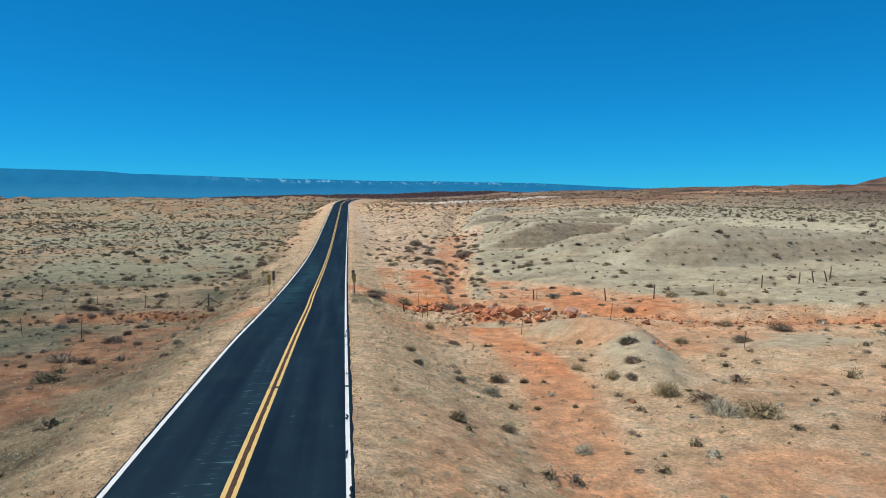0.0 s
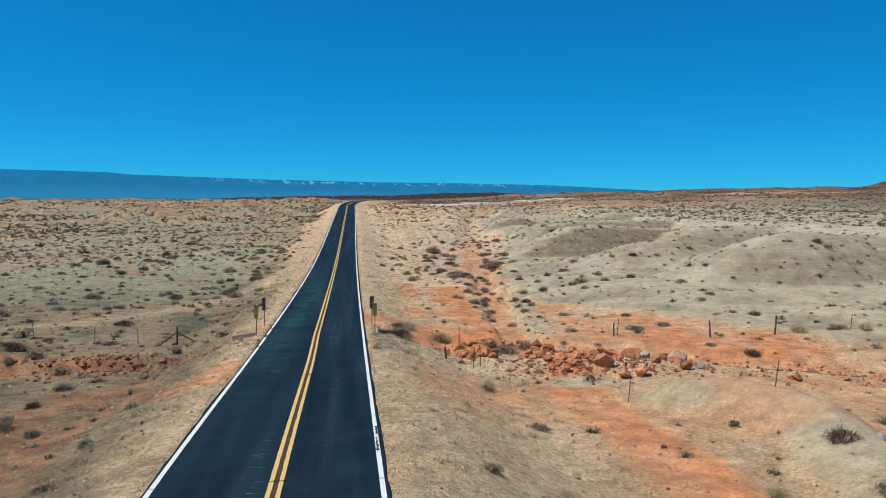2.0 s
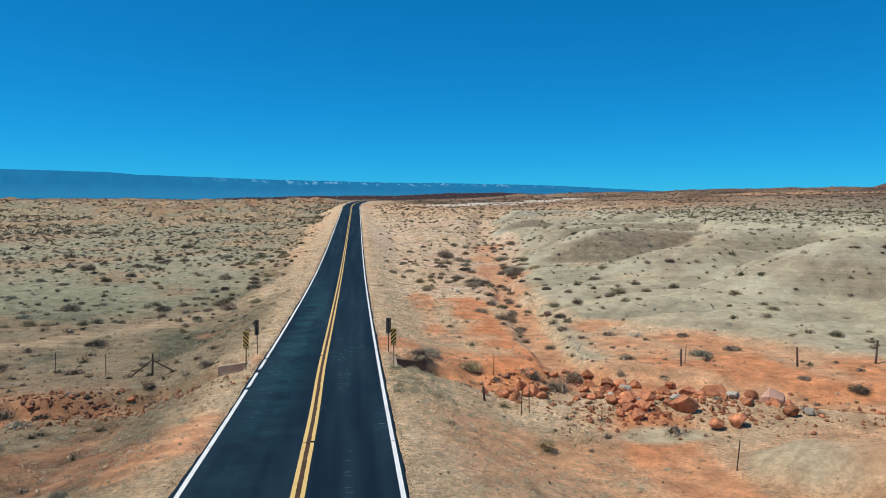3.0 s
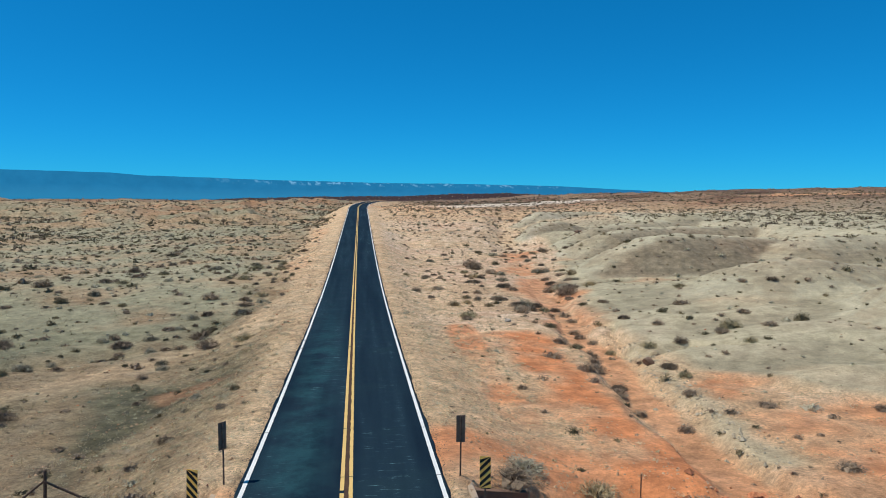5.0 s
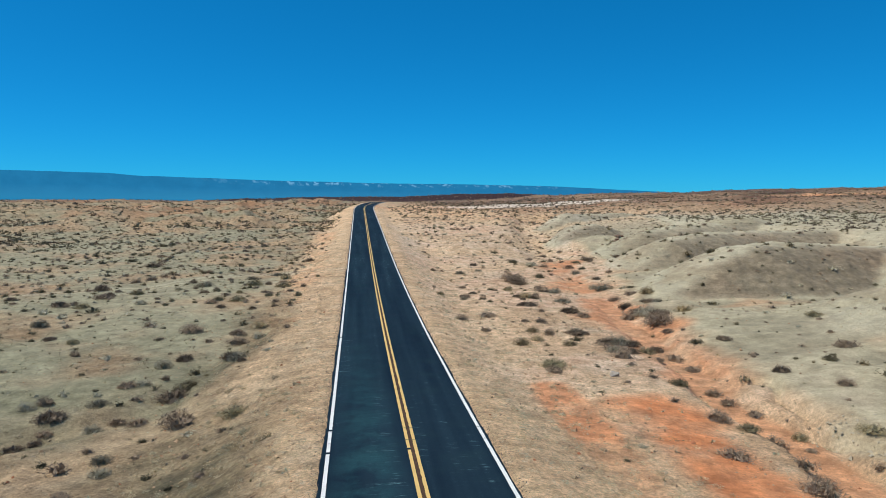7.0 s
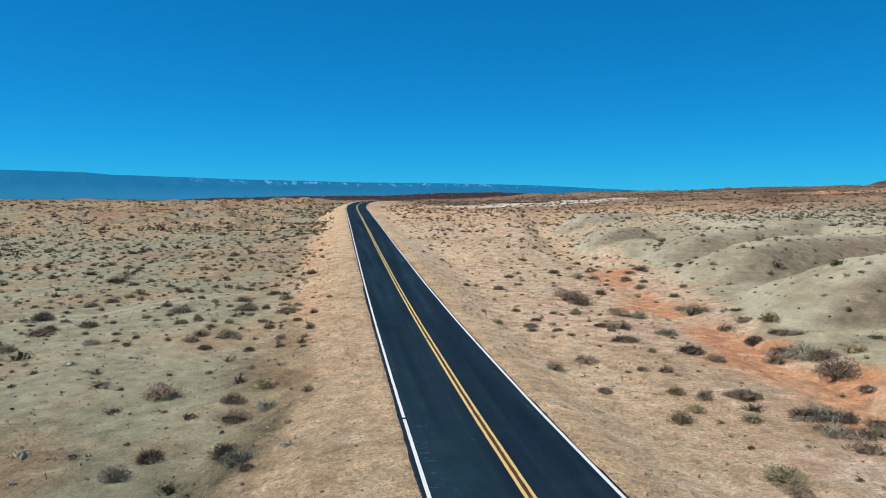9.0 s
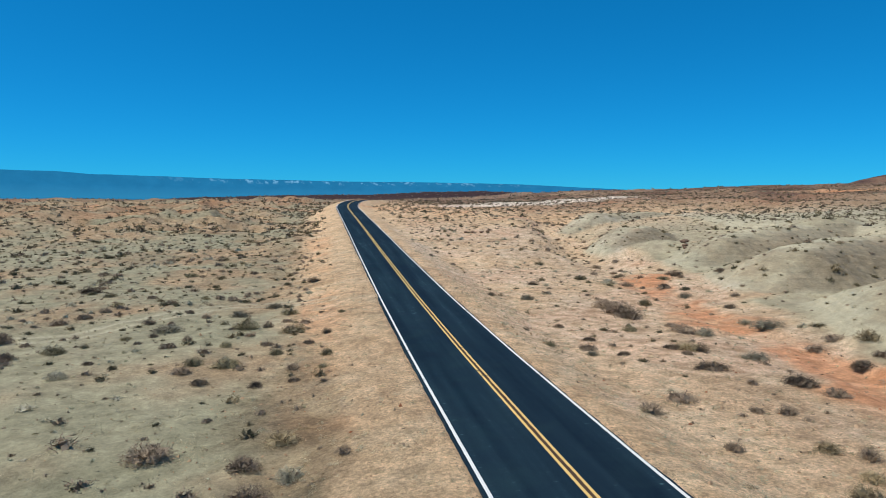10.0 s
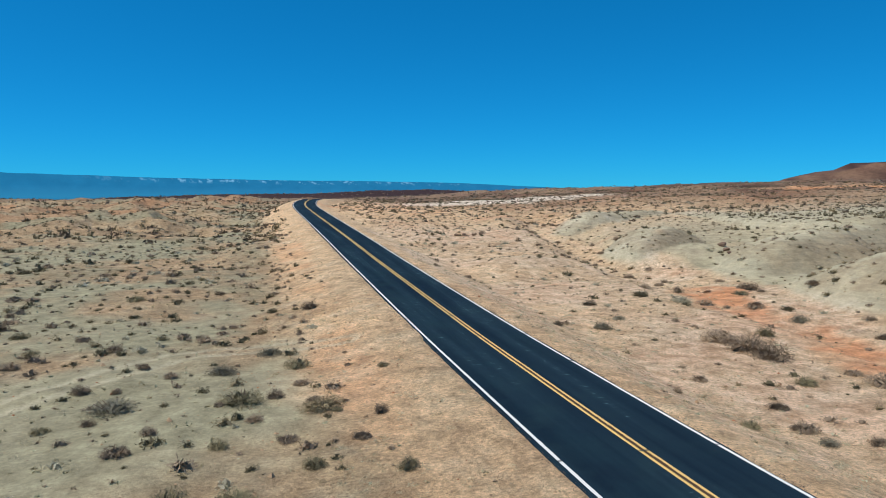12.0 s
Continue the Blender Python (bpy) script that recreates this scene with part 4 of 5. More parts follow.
random.seed(5)
BIG = [(12.4, 68.3, .38, "red"), (12.9, 66.6, .44, "red"), (14.1, 68.1, .30, "red"), (13.0, 63.9, .50, "red"), (13.95, 63.6, .56, "red"), (12.0, 63.6, .36, "red"),
       (12.4, 62.8, .30, "red"), (13.3, 62.3, .36, "red"), (11.75, 61.8, .30, "red"), (12.4, 61.3, .46, "red"), (15.2, 62.1, .72, "red"), (17.1, 67.7, .34, "red"),
       (16.6, 64.5, .46, "red"), (18.2, 64.9, .78, "red"), (18.6, 63.5, .32, "grey"), (20.9, 65.6, .42, "red"), (20.8, 63.2, .68, "pink"), (22.0, 63.8, .26, "red"),
       (20.2, 60.9, .46, "red"), (21.1, 60.8, .28, "grey"), (16.8, 59.8, .50, "red"), (15.7, 59.8, .44, "red"), (6.7, 65.1, .34, "red"), (8.2, 65.3, .50, "red"),
       (8.9, 65.6, .34, "red"), (9.5, 69.0, .42, "red"), (10.7, 69.3, .44, "red"), (11.5, 69.1, .34, "red"), (5.6, 65.2, .24, "red"), (16.0, 66.2, .4, "red"), (19.4, 66.2, .36, "red")]
for k, (x, y, s, kind) in enumerate(BIG):
    place_boulder(x, y, s * 1.04, kind, k, .10)
PILES = [(12.8, 64.4, 1.0, 1.3, 44), (16.0, 64.4, 1.7, 1.4, 40), (9.6, 68.4, 1.6, .7, 24), (19.8, 63.6, 1.6, 1.3, 20), (27, 61.5, 3, 1.5, 8), (7.2, 65.6, 1.2, .6, 10)]
k = 0
for px, py, sx, sy, number in PILES:
    for _ in range(number):
        place_boulder(random.gauss(px, sx), random.gauss(py, sy), random.choice((.09, .12, .15, .18, .22, .26, .32, .40)), "red" if random.random() < .96 else "grey", k)
        k += 1
# blocks washed into the bed below the culvert
BED = [(9.6, 71.4, .42), (11.4, 72.2, .30), (10.9, 72.3, .22), (12.2, 72.6, .30), (12.6, 72.5, .22), (13.4, 71.7, .46), (12.6, 71.5, .18), (13.4, 71.2, .22),
       (8.6, 69.6, .46), (9.6, 70.0, .26), (13.7, 68.9, .42), (14.1, 68.0, .50), (13.4, 70.6, .24), (11.2, 71.0, .18), (15.1, 68.1, .40)]
for k, (x, y, s) in enumerate(BED):
    place_boulder(x, y, s, "red", k, .04)
for k in range(14):
    x = random.uniform(4.6, 8.4)
    place_boulder(x, 69.4 + (x - 4.6) * .55 + random.gauss(0, .35), random.choice((.10, .14, .18, .24)), "red" if k % 3 else "brown", k)
# broken ledge of the dry wash beside the culvert
for k in range(46):
    x = random.uniform(-21.5, -9.4)
    y = float(np.interp(x, [-21.5, -17.5, -13, -8.6], [68.4, 69.6, 69.3, 71.6])) - .5 + random.gauss(0, .4)
    place_boulder(x, y, random.choice((.08, .10, .13, .16, .22)), "red" if random.random() < .35 else "brown", k)
for k in range(24):
    x, y = random.uniform(24, 62), 0
    y = np.interp(x, [24, 36, 50, 80], [62, 57.5, 53.5, 51]) + random.gauss(0, 1.4)
    place_boulder(x, float(y), random.choice((.15, .2, .28, .4)), "red", k)
for k, (x, y, s) in enumerate([(20.9, 44.9, .22), (20.3, 44.4, .26), (21.3, 44.2, .20), (14.6, 33.8, .2), (20.6, 43.9, .16), (10.5, 109, .3)]):
    place_boulder(x, y, s, "red" if k not in (1, 5) else "grey", k)
# dark rocks added in place of the shaded hole and undercuts in the banks
for k, (x, y, s) in enumerate([(16.8, 93.6, .55), (17.4, 235.2, .4), (19.0, 235.6, .45), (20.6, 235.3, .4), (22.0, 235.8, .4), (45.2, 200.8, .5), (46.4, 203.4, .6), (47.8, 205.0, .5), (44.0, 198.6, .4)]):
    place_boulder(x, y, s, "brown", k)


# ---- brush ----
def bush_shape(seed, leaves, tall, leaf, twigs=0, core=0, fat=.24):
    """Arrays of small leaves and thin twigs, four corners each, filling a lumpy mound of radius 1."""
    r = np.random.default_rng(seed)

    def ways(n):
        az, up = r.uniform(0, 2 * np.pi, n), np.arccos(r.uniform(0.0, 1, n))
        d = np.stack([np.sin(up) * np.cos(az), np.sin(up) * np.sin(az), np.cos(up) * tall], -1)
        return d, .60 + .55 * vnoise(np.cos(az) * 1.7 + seed * 3.1 + 9, np.sin(az) * 1.7 + up * 1.3 + 20)

    d, lump = ways(leaves)
    mid = d * (lump * r.uniform(.35, 1, leaves) ** .5)[:, None] + r.normal(0, .05, (leaves, 3))
    mid[:, 2] = np.maximum(mid[:, 2], .03)
    long = d * .7 + r.normal(0, .6, (leaves, 3))
    long = long / np.linalg.norm(long, axis=1)[:, None] * leaf * r.uniform(.8, 1.9, leaves)[:, None]
    wide = np.cross(long, r.normal(size=(leaves, 3)))
    wide = wide / np.linalg.norm(wide, axis=1)[:, None] * leaf * fat
    quads = [np.stack([mid - long, mid + wide, mid + long, mid - wide], 1)]
    if core:
        d, lump = ways(core)
        mid = d * (lump * r.uniform(.1, .62, core))[:, None]
        mid[:, 2] = np.maximum(mid[:, 2], .12)
        long = r.normal(size=(core, 3))
        long = long / np.linalg.norm(long, axis=1)[:, None] * .30
        wide = np.cross(long, r.normal(size=(core, 3)))
        wide = wide / np.linalg.norm(wide, axis=1)[:, None] * .2
        quads.append(np.stack([mid - long, mid + wide, mid + long, mid - wide], 1))
    if twigs:
        d, lump = ways(twigs)
        a, b = d * .08, d * (lump * r.uniform(.85, 1.25, twigs))[:, None]
        side = np.cross(b - a, r.normal(size=(twigs, 3)))
        side = side / np.linalg.norm(side, axis=1)[:, None] * .011
        quads.append(np.stack([a - side, a + side, b + side * .3, b - side * .3], 1))
    verts = np.concatenate(quads).reshape(-1, 3)
    i = np.arange(len(verts) // 4) * 4
    return verts, np.stack([i, i + 1, i + 2, i + 3], -1)


def bush_mesh(name, seed, leaves, tall, leaf, mat):
    v, f = bush_shape(seed, leaves, tall, leaf, 150, 40)
    me = bpy.data.meshes.new(name)
    me.from_pydata(v.tolist(), [], f.tolist())
    me.materials.append(mat)
    return me


def branch_mesh(seed):
    bm = bmesh.new()
    random.seed(seed)
    for k in range(7):
        a = k * .9 + random.random()
        rod(bm, (0, 0, -.12), (math.cos(a) * .55, math.sin(a) * .55, random.uniform(.3, .6)), .035, .012, 4, .03)
    me = bpy.data.meshes.new("woody_stem")
    bm.to_mesh(me)
    bm.free()
    me.materials.append(WOOD)
    return me


KINDS = [("dark", TWIG_DARK, .66, "dark grey-brown dry desert shrub on bare soil"), ("olive", TWIG_OLIVE, .72, "low olive-green desert shrub on bare soil"),
         ("sage", TWIG_SAGE, .64, "pale grey-green sage bush on bare soil"), ("straw", TWIG_DRY, .9, "dry straw-coloured bush on sandy soil")]
NEAR = {}
for k, (key, mat, tall, label) in enumerate(KINDS):
    NEAR[key] = [bush_mesh("foliage", 100 + 10 * k + j, 1000, tall + .12 * (j - 1), .058, mat) for j in range(3)]
BRANCH = [branch_mesh(s) for s in range(3)]


def place_bush(x, y, size, key, k):
    top = new("shrub")
    top.matrix_basis = pose(x, y, ground_z(x, y) - .04 * size, 0, 0, (k * 137.5) % 360) @ Matrix.Diagonal((size, size * (.85 + .3 * ((k * 7) % 10) / 10), size ** .75 * (.75 + .3 * ((k * 3) % 10) / 10), 1))
    for name, me in (("foliage", NEAR[key][k % 3]), ("woody_stem", BRANCH[k % 3])):
        ob = new(name, me)
        ob.parent = top
    label = [q[3] for q in KINDS if q[0] == key][0]
    return tagged(top, label, "shrub", "desert shrubs")


# shrubs that stand out, by region: x, y, radius
ROADSIDE = [(3.9, 41.5, .42), (6.2, 37.0, .5), (7.6, 35.6, .65), (4.6, 27.5, .5), (6.9, 28.4, .5), (9.6, 26.8, .5), (17.0, 35.0, 1.0), (18.0, 33.0, 1.1), (17.8, 30.8, 1.2), (19.3, 30.2, 1.2), (2.7, 71.6, 1.1), (3.4, 73.0, .9), (6.0, 72.5, .9)]
LEFT_BANK = [(-22.5, 60.0, 0.68), (-19.4, 56.3, 0.56), (-10.0, 41.5, 0.38), (-10.3, 46.0, 0.35), (-15.0, 43.6, 0.65), (-15.7, 50.6, 0.93), (-13.8, 49.8, 0.42), (-16.1, 59.1, 0.64), (-26.2, 75.7, 0.87), (-10.2, 51.2, 0.32), (-12.8, 70.2, 0.53), (-10.9, 79.7, 0.52), (-16.8, 101.2, 0.57), (-23.3, 111.5, 0.64), (-19.4, 77.2, 0.77), (-38.3, 99.6, 0.71), (-23.3, 69.2, 0.47), (-38.6, 125.7, 0.89), (-40.8, 116.4, 0.69), (-16.1, 55.4, 0.42), (-27.3, 69.6, 0.57)]
KNOLL_SIDE = [(14.3, 41.8, 0.44), (8.7, 39.1, 0.67), (4.0, 37.6, 0.4), (6.6, 40.3, 0.32), (15.1, 37.9, 0.53), (17.1, 39.8, 0.75), (15.9, 37.1, 0.53), (24.8, 49.4, 0.7), (32.0, 56.1, 0.76), (28.7, 47.7, 0.83), (35.1, 52.9, 1.17), (36.9, 69.6, 0.95), (38.7, 69.0, 0.61), (27.3, 65.4, 0.69), (25.4, 75.7, 0.78), (34.8, 77.7, 0.65), (33.6, 69.6, 0.84), (18.8, 82.6, 0.64), (24.2, 81.1, 0.55), (32.5, 100.5, 0.82), (35.8, 94.1, 0.67), (52.4, 94.7, 0.73), (57.7, 89.3, 0.72), (35.3, 86.7, 0.62), (40.7, 65.8, 0.51), (19.3, 54.4, 0.42), (25.2, 67.2, 0.54), (15.2, 63.2, 0.48), (6.9, 57.6, 0.54), (18.8, 44.6, 0.89), (7.8, 49.8, 0.56), (10.2, 38.8, 0.32)]
LEFT_DITCH_SIDE = [(-21.9, 108.7, 1.13), (-16.3, 99.6, 0.6), (-16.9, 97.1, 0.47), (-16.4, 93.9, 0.43), (-15.3, 90.3, 0.35), (-11.4, 87.9, 0.4), (-9.1, 82.6, 0.39), (-9.0, 85.9, 0.36), (-21.7, 106.1, 0.45), (-20.2, 111.1, 0.76), (-16.3, 112.1, 1.24), (-15.8, 114.4, 0.64), (-19.5, 113.9, 0.72), (-12.8, 125.3, 0.75), (-14.3, 124.0, 0.98), (-31.4, 139.6, 0.94), (-30.6, 145.2, 0.78), (-32.2, 132.3, 0.97), (-29.5, 127.7, 0.73), (-27.3, 126.3, 0.62), (-25.7, 122.4, 0.5), (-43.8, 145.8, 0.82), (-39.4, 143.4, 0.79), (-34.1, 128.0, 0.93), (-36.3, 133.0, 0.7), (-26.3, 140.8, 0.73), (-31.9, 158.6, 0.76), (-28.3, 146.6, 0.89), (-24.0, 101.2, 0.54), (-24.1, 110.8, 0.63)]
WASH_SIDE = [(20.6, 107.8, 0.75), (18.6, 97.4, 0.73), (22.0, 103.9, 0.58), (27.6, 111.4, 1.06), (32.3, 121.7, 0.98), (20.9, 97.2, 0.63), (17.5, 91.6, 0.75), (17.5, 89.4, 0.57), (24.7, 98.3, 0.67), (29.9, 104.5, 0.7), (24.6, 108.9, 0.57), (35.7, 115.0, 0.59), (38.3, 114.1, 0.77), (24.9, 94.8, 0.58), (28.6, 98.4, 0.64), (16.4, 103.3, 0.67), (16.4, 99.5, 0.52), (21.0, 126.4, 1.77), (13.6, 116.9, 1.28), (15.8, 116.7, 0.76), (15.4, 156.6, 1.59), (11.9, 137.1, 1.18), (13.9, 107.4, 0.71), (12.8, 100.8, 0.68), (22.1, 117.4, 0.79), (13.8, 99.6, 0.62), (13.3, 93.5, 0.64), (13.3, 89.4, 0.68), (7.4, 111.6, 1.01), (12.3, 122.1, 0.73), (6.7, 87.2, 0.36), (20.2, 117.9, 0.63)]
LEFT_FLAT = [(-24.8, 157.4, 0.61), (-21.5, 147.4, 0.74), (-19.2, 142.7, 0.79), (-19.5, 140.8, 0.68), (-18.2, 138.6, 0.6), (-17.8, 147.4, 0.52), (-16.4, 149.9, 0.46), (-15.1, 147.5, 0.56), (-14.3, 144.3, 0.55), (-13.2, 140.3, 0.52), (-13.0, 137.8, 0.45), (-13.9, 159.6, 0.91), (-15.4, 153.4, 0.5), (-14.0, 155.4, 0.57), (-9.7, 155.7, 0.37), (-11.0, 148.9, 0.45), (-12.2, 146.4, 0.5), (-12.8, 150.1, 0.32), (-19.5, 167.9, 0.67), (-21.0, 170.4, 0.56), (-22.3, 169.4, 0.48), (-20.7, 159.1, 0.45), (-22.4, 161.4, 0.54), (-29.6, 166.8, 0.54), (-29.8, 163.6, 0.64), (-30.7, 160.8, 0.86), (-31.7, 172.3, 0.75), (-24.7, 165.9, 0.65), (-27.2, 169.5, 0.63), (-25.2, 151.6, 0.54), (-23.4, 151.8, 0.39), (-18.0, 152.5, 0.34)]
LEFT_UPPER = [(-23.1, 156.9, 0.38), (-14.8, 178.0, 0.55), (-17.8, 173.3, 0.44), (-21.5, 198.4, 0.52), (-19.4, 189.8, 0.56), (-26.5, 187.2, 1.0), (-23.4, 191.2, 0.48), (-27.2, 149.1, 0.42), (-25.5, 143.9, 0.41), (-23.8, 142.7, 0.35), (-20.6, 149.5, 0.41), (-11.4, 139.8, 0.38), (-15.1, 137.9, 0.55), (-11.1, 142.8, 0.49), (-33.1, 209.7, 0.95), (-42.2, 211.8, 0.99), (-35.1, 182.0, 0.52), (-34.0, 174.5, 0.62), (-13.7, 152.0, 0.43)]
WASH_UPPER = [(15.4, 161.3, 1.46), (21.9, 176.0, 1.15), (7.7, 152.7, 0.68), (12.8, 150.4, 0.69), (16.8, 151.3, 0.67), (26.0, 165.7, 0.89), (32.4, 180.2, 1.3), (28.1, 169.4, 0.69), (26.3, 158.1, 0.67), (23.9, 151.9, 0.81), (8.1, 141.2, 0.55), (3.9, 143.7, 0.5), (13.0, 176.8, 0.76), (12.8, 171.0, 0.63), (5.6, 167.1, 0.56), (19.7, 162.0, 0.88), (8.0, 146.8, 0.61), (6.2, 141.9, 0.49), (3.8, 148.9, 0.3), (29.8, 177.9, 0.86), (35.4, 174.5, 0.97), (17.8, 147.9, 0.89), (12.3, 140.6, 0.53)]
THICKET = [(21.6, 132.5, 1.47), (21.9, 130.8, 1.62), (22.6, 129.7, 1.3), (13.6, 119.2, 1.0), (14.5, 119.0, 1.14), (15.4, 118.7, 0.93), (11.9, 122.7, 0.63), (12.4, 122.4, 0.71), (12.9, 122.2, 0.57), (22.0, 136.6, 1.21), (13.3, 116.5, 0.76), (13.9, 116.3, 0.86), (14.6, 116.2, 0.7), (16.1, 138.9, 0.98), (15.2, 133.3, 1.15), (15.8, 131.1, 0.8), (24.1, 149.3, 1.45), (24.8, 138.0, 0.82), (24.9, 137.0, 0.91), (25.1, 136.0, 0.73)]
THICKET_FAR = [(25.2, 143.0, 1.03), (25.9, 140.7, 1.01), (15.4, 158.6, 1.64), (6.8, 131.4, 0.98), (7.1, 119.0, 0.75), (10.1, 122.4, 0.59), (12.2, 142.3, 0.79), (12.9, 141.7, 0.89), (13.7, 141.6, 0.72), (9.8, 129.4, 0.57), (8.7, 120.5, 0.56), (11.1, 128.8, 0.57), (5.3, 124.2, 0.54), (9.0, 123.3, 0.6), (4.1, 129.3, 0.7), (20.4, 123.1, 0.68), (24.9, 129.8, 1.0), (16.5, 148.7, 1.21), (17.6, 119.0, 0.77), (10.7, 118.9, 0.7)]
used, count, extra = [], 0, []
for rows, mixed in ((ROADSIDE, ("straw", "dark", "sage")), (LEFT_BANK, ("dark", "sage", "dark")), (KNOLL_SIDE, ("dark", "olive", "straw", "dark")), (LEFT_DITCH_SIDE, ("dark", "olive", "dark", "sage")),
                    (WASH_SIDE, ("dark", "olive", "dark")), (WASH_UPPER, ("dark", "sage", "dark", "olive")), (THICKET, ("dark", "dark", "sage")), (THICKET_FAR, ("dark", "straw", "dark")), (LEFT_FLAT, ("dark", "olive", "dark")), (LEFT_UPPER, ("olive", "dark"))):
    for x, y, s in rows:
        place_bush(x, y, s, mixed[count % len(mixed)], count)
        used.append((x, y, s))
        count += 1

# thickets along the ditches
random.seed(11)
for line, width, number in ((LEFT_DITCH, 2.0, 30), (LEFT_WASH, 2.6, 22), (WASH[2:], 2.6, 30), (VALLEY, 4.0, 30)):
    for _ in range(number):
        j = random.randrange(len(line) - 1)
        f = random.random()
        x = line[j][0] * (1 - f) + line[j + 1][0] * f + random.gauss(0, width)
        y = line[j][1] * (1 - f) + line[j + 1][1] * f + random.gauss(0, width)
        s = random.uniform(.35, 1.0)
        if abs(x - float(road_x(y))) < 6 or any(math.hypot(x - ux, y - uy) < (s + us) * .6 for ux, uy, us in used):
            continue
        key = random.choice(("dark", "dark", "sage", "straw", "olive"))
        used.append((x, y, s))
        if count < 270:
            place_bush(x, y, s, key, count)
            count += 1
        else:
            extra.append((x, y, s))

# shrubs scattered over the flats
r = np.random.default_rng(21)


def scatter(x0, x1, y0, y1, cell, seed):
    q = np.random.default_rng(seed)
    gx, gy = np.meshgrid(np.arange(x0, x1, cell), np.arange(y0, y1, cell))
    return (gx + q.uniform(-.6, .6, gx.shape) * cell).ravel(), (gy + q.uniform(-.6, .6, gx.shape) * cell).ravel()


bx, by = scatter(-190, 250, 16, 420, 1.85, 4)
h, s = land(bx, by, False)
off = bx - road_x(by)
cover = np.where(off < 0, .92 + .4 * step(-20, -34, bx), .66) * (1 + .7 * s["spur"])
cover = cover * np.where(s["pale"] > .5, .75, 1) * (1 - .75 * s["red"]) * (1 - .92 * s["track"]) * (1 - .6 * s["white"])
cover = cover * step(ROAD_HALF + 3.0, ROAD_HALF + 7, np.abs(off)) * (.35 + 1.1 * vnoise(bx / 14, by / 14))
cover = np.where((off > 0) & (off < 10), cover * .5, cover) * (1 + .9 * step(170, 260, by)) * (1 + 1.1 * step(56, 70, bx) * step(80, 95, by))
keep = (r.random(len(bx)) < cover) & (bx > -.48 * by - 16) & (bx < np.maximum(.86 * by + 22, 1.1 * (by - 108)))
for ux, uy, us in used:
    keep &= np.hypot(bx - ux, by - uy) > us + .4
bx, by, off = bx[keep], by[keep], off[keep]
size = np.clip(np.exp(r.normal(np.log(.30), .48, len(bx))), .13, .95) * np.where((off < 0) & (by > 90), 1.2, 1)
kind = r.choice(4, len(bx), p=[.42, .30, .16, .12])
near = (by < 185) & (by > 24) & (bx > -48) & (bx < 62) & (size > .27)
order = np.flatnonzero(near)
order = order[np.argsort(-size[order] / (12 + np.abs(bx[order]) * .4))][:300 - count]
for j in order:
    place_bush(float(bx[j]), float(by[j]), float(size[j]) * 1.12, KINDS[kind[j]][0], count)
    count += 1
rest = np.ones(len(bx), bool)
rest[order] = False


def stuff(name, xs, ys, sizes, templates, mat, label, category, squash=1.0, sink=.04):
    """Many small things of one sort, joined into one mesh."""
    q = np.random.default_rng(len(xs))
    zs = land(xs, ys)[0]
    vs, fs, base = [], [], 0
    pick = q.integers(0, len(templates), len(xs))
    for k, (tv, tf) in enumerate(templates):
        m = pick == k
        if not m.any():
            continue
        a = q.uniform(0, 2 * np.pi, m.sum())
        c, sn = np.cos(a)[:, None], np.sin(a)[:, None]
        X = (tv[None, :, 0] * c - tv[None, :, 1] * sn) * sizes[m][:, None] + xs[m][:, None]
        Y = (tv[None, :, 0] * sn + tv[None, :, 1] * c) * sizes[m][:, None] + ys[m][:, None]
        Z = tv[None, :, 2] * (sizes[m] * squash * q.uniform(.8, 1.2, m.sum()))[:, None] + (zs[m] - sink * sizes[m])[:, None]
        vs.append(np.stack([X, Y, Z], -1).reshape(-1, 3))
        fs.append((tf[None] + (base + np.arange(m.sum()) * len(tv))[:, None, None]).reshape(-1, tf.shape[1]))
        base += m.sum() * len(tv)
    ob = mesh_object(name, np.concatenate(vs), np.concatenate(fs), mat)
    return tagged(ob, label, category, kind="stuff")


for k, (key, mat, tall, label) in enumerate(KINDS):
    m = rest & (kind == k)
    wide = (bx < -.55 * by - 12) | (bx > .95 * by + 15) | (np.abs(bx - 5) > 62)
    close = m & (by < 245) & ~wide
    stuff("shrubs", bx[close], by[close], size[close], [bush_shape(300 + k * 10 + j, 80, tall, .13, 6, 16) for j in range(4)], mat, "scattered small " + label, "shrubs")
    away = m & ((by >= 245) | wide)
    stuff("far_shrubs", bx[away], by[away], size[away] * np.where(by[away] > 210, 1.12, 1.05), [bush_shape(500 + k * 10 + j, 16, tall, .25, 0, 3, .55) for j in range(4)], mat, "far scattered " + label, "shrubs")

if extra:
    ex = np.array(extra)
    stuff("thicket", ex[:, 0], ex[:, 1], ex[:, 2], [bush_shape(600 + j, 500, .66, .07, 60, 40) for j in range(4)], TWIG_DARK, "grey-brown twiggy thicket along the dry washes", "shrubs")

# low brush on the far plain
fx, fy = scatter(-600, 900, 420, 1150, 11, 8)
stuff("far_brush", fx, fy, r.uniform(.6, 1.5, len(fx)), [bush_shape(700 + j, 7, .7, .38, 0, 2, .5) for j in range(3)], TWIG_DARK, "dark low brush over the far plain", "brush")

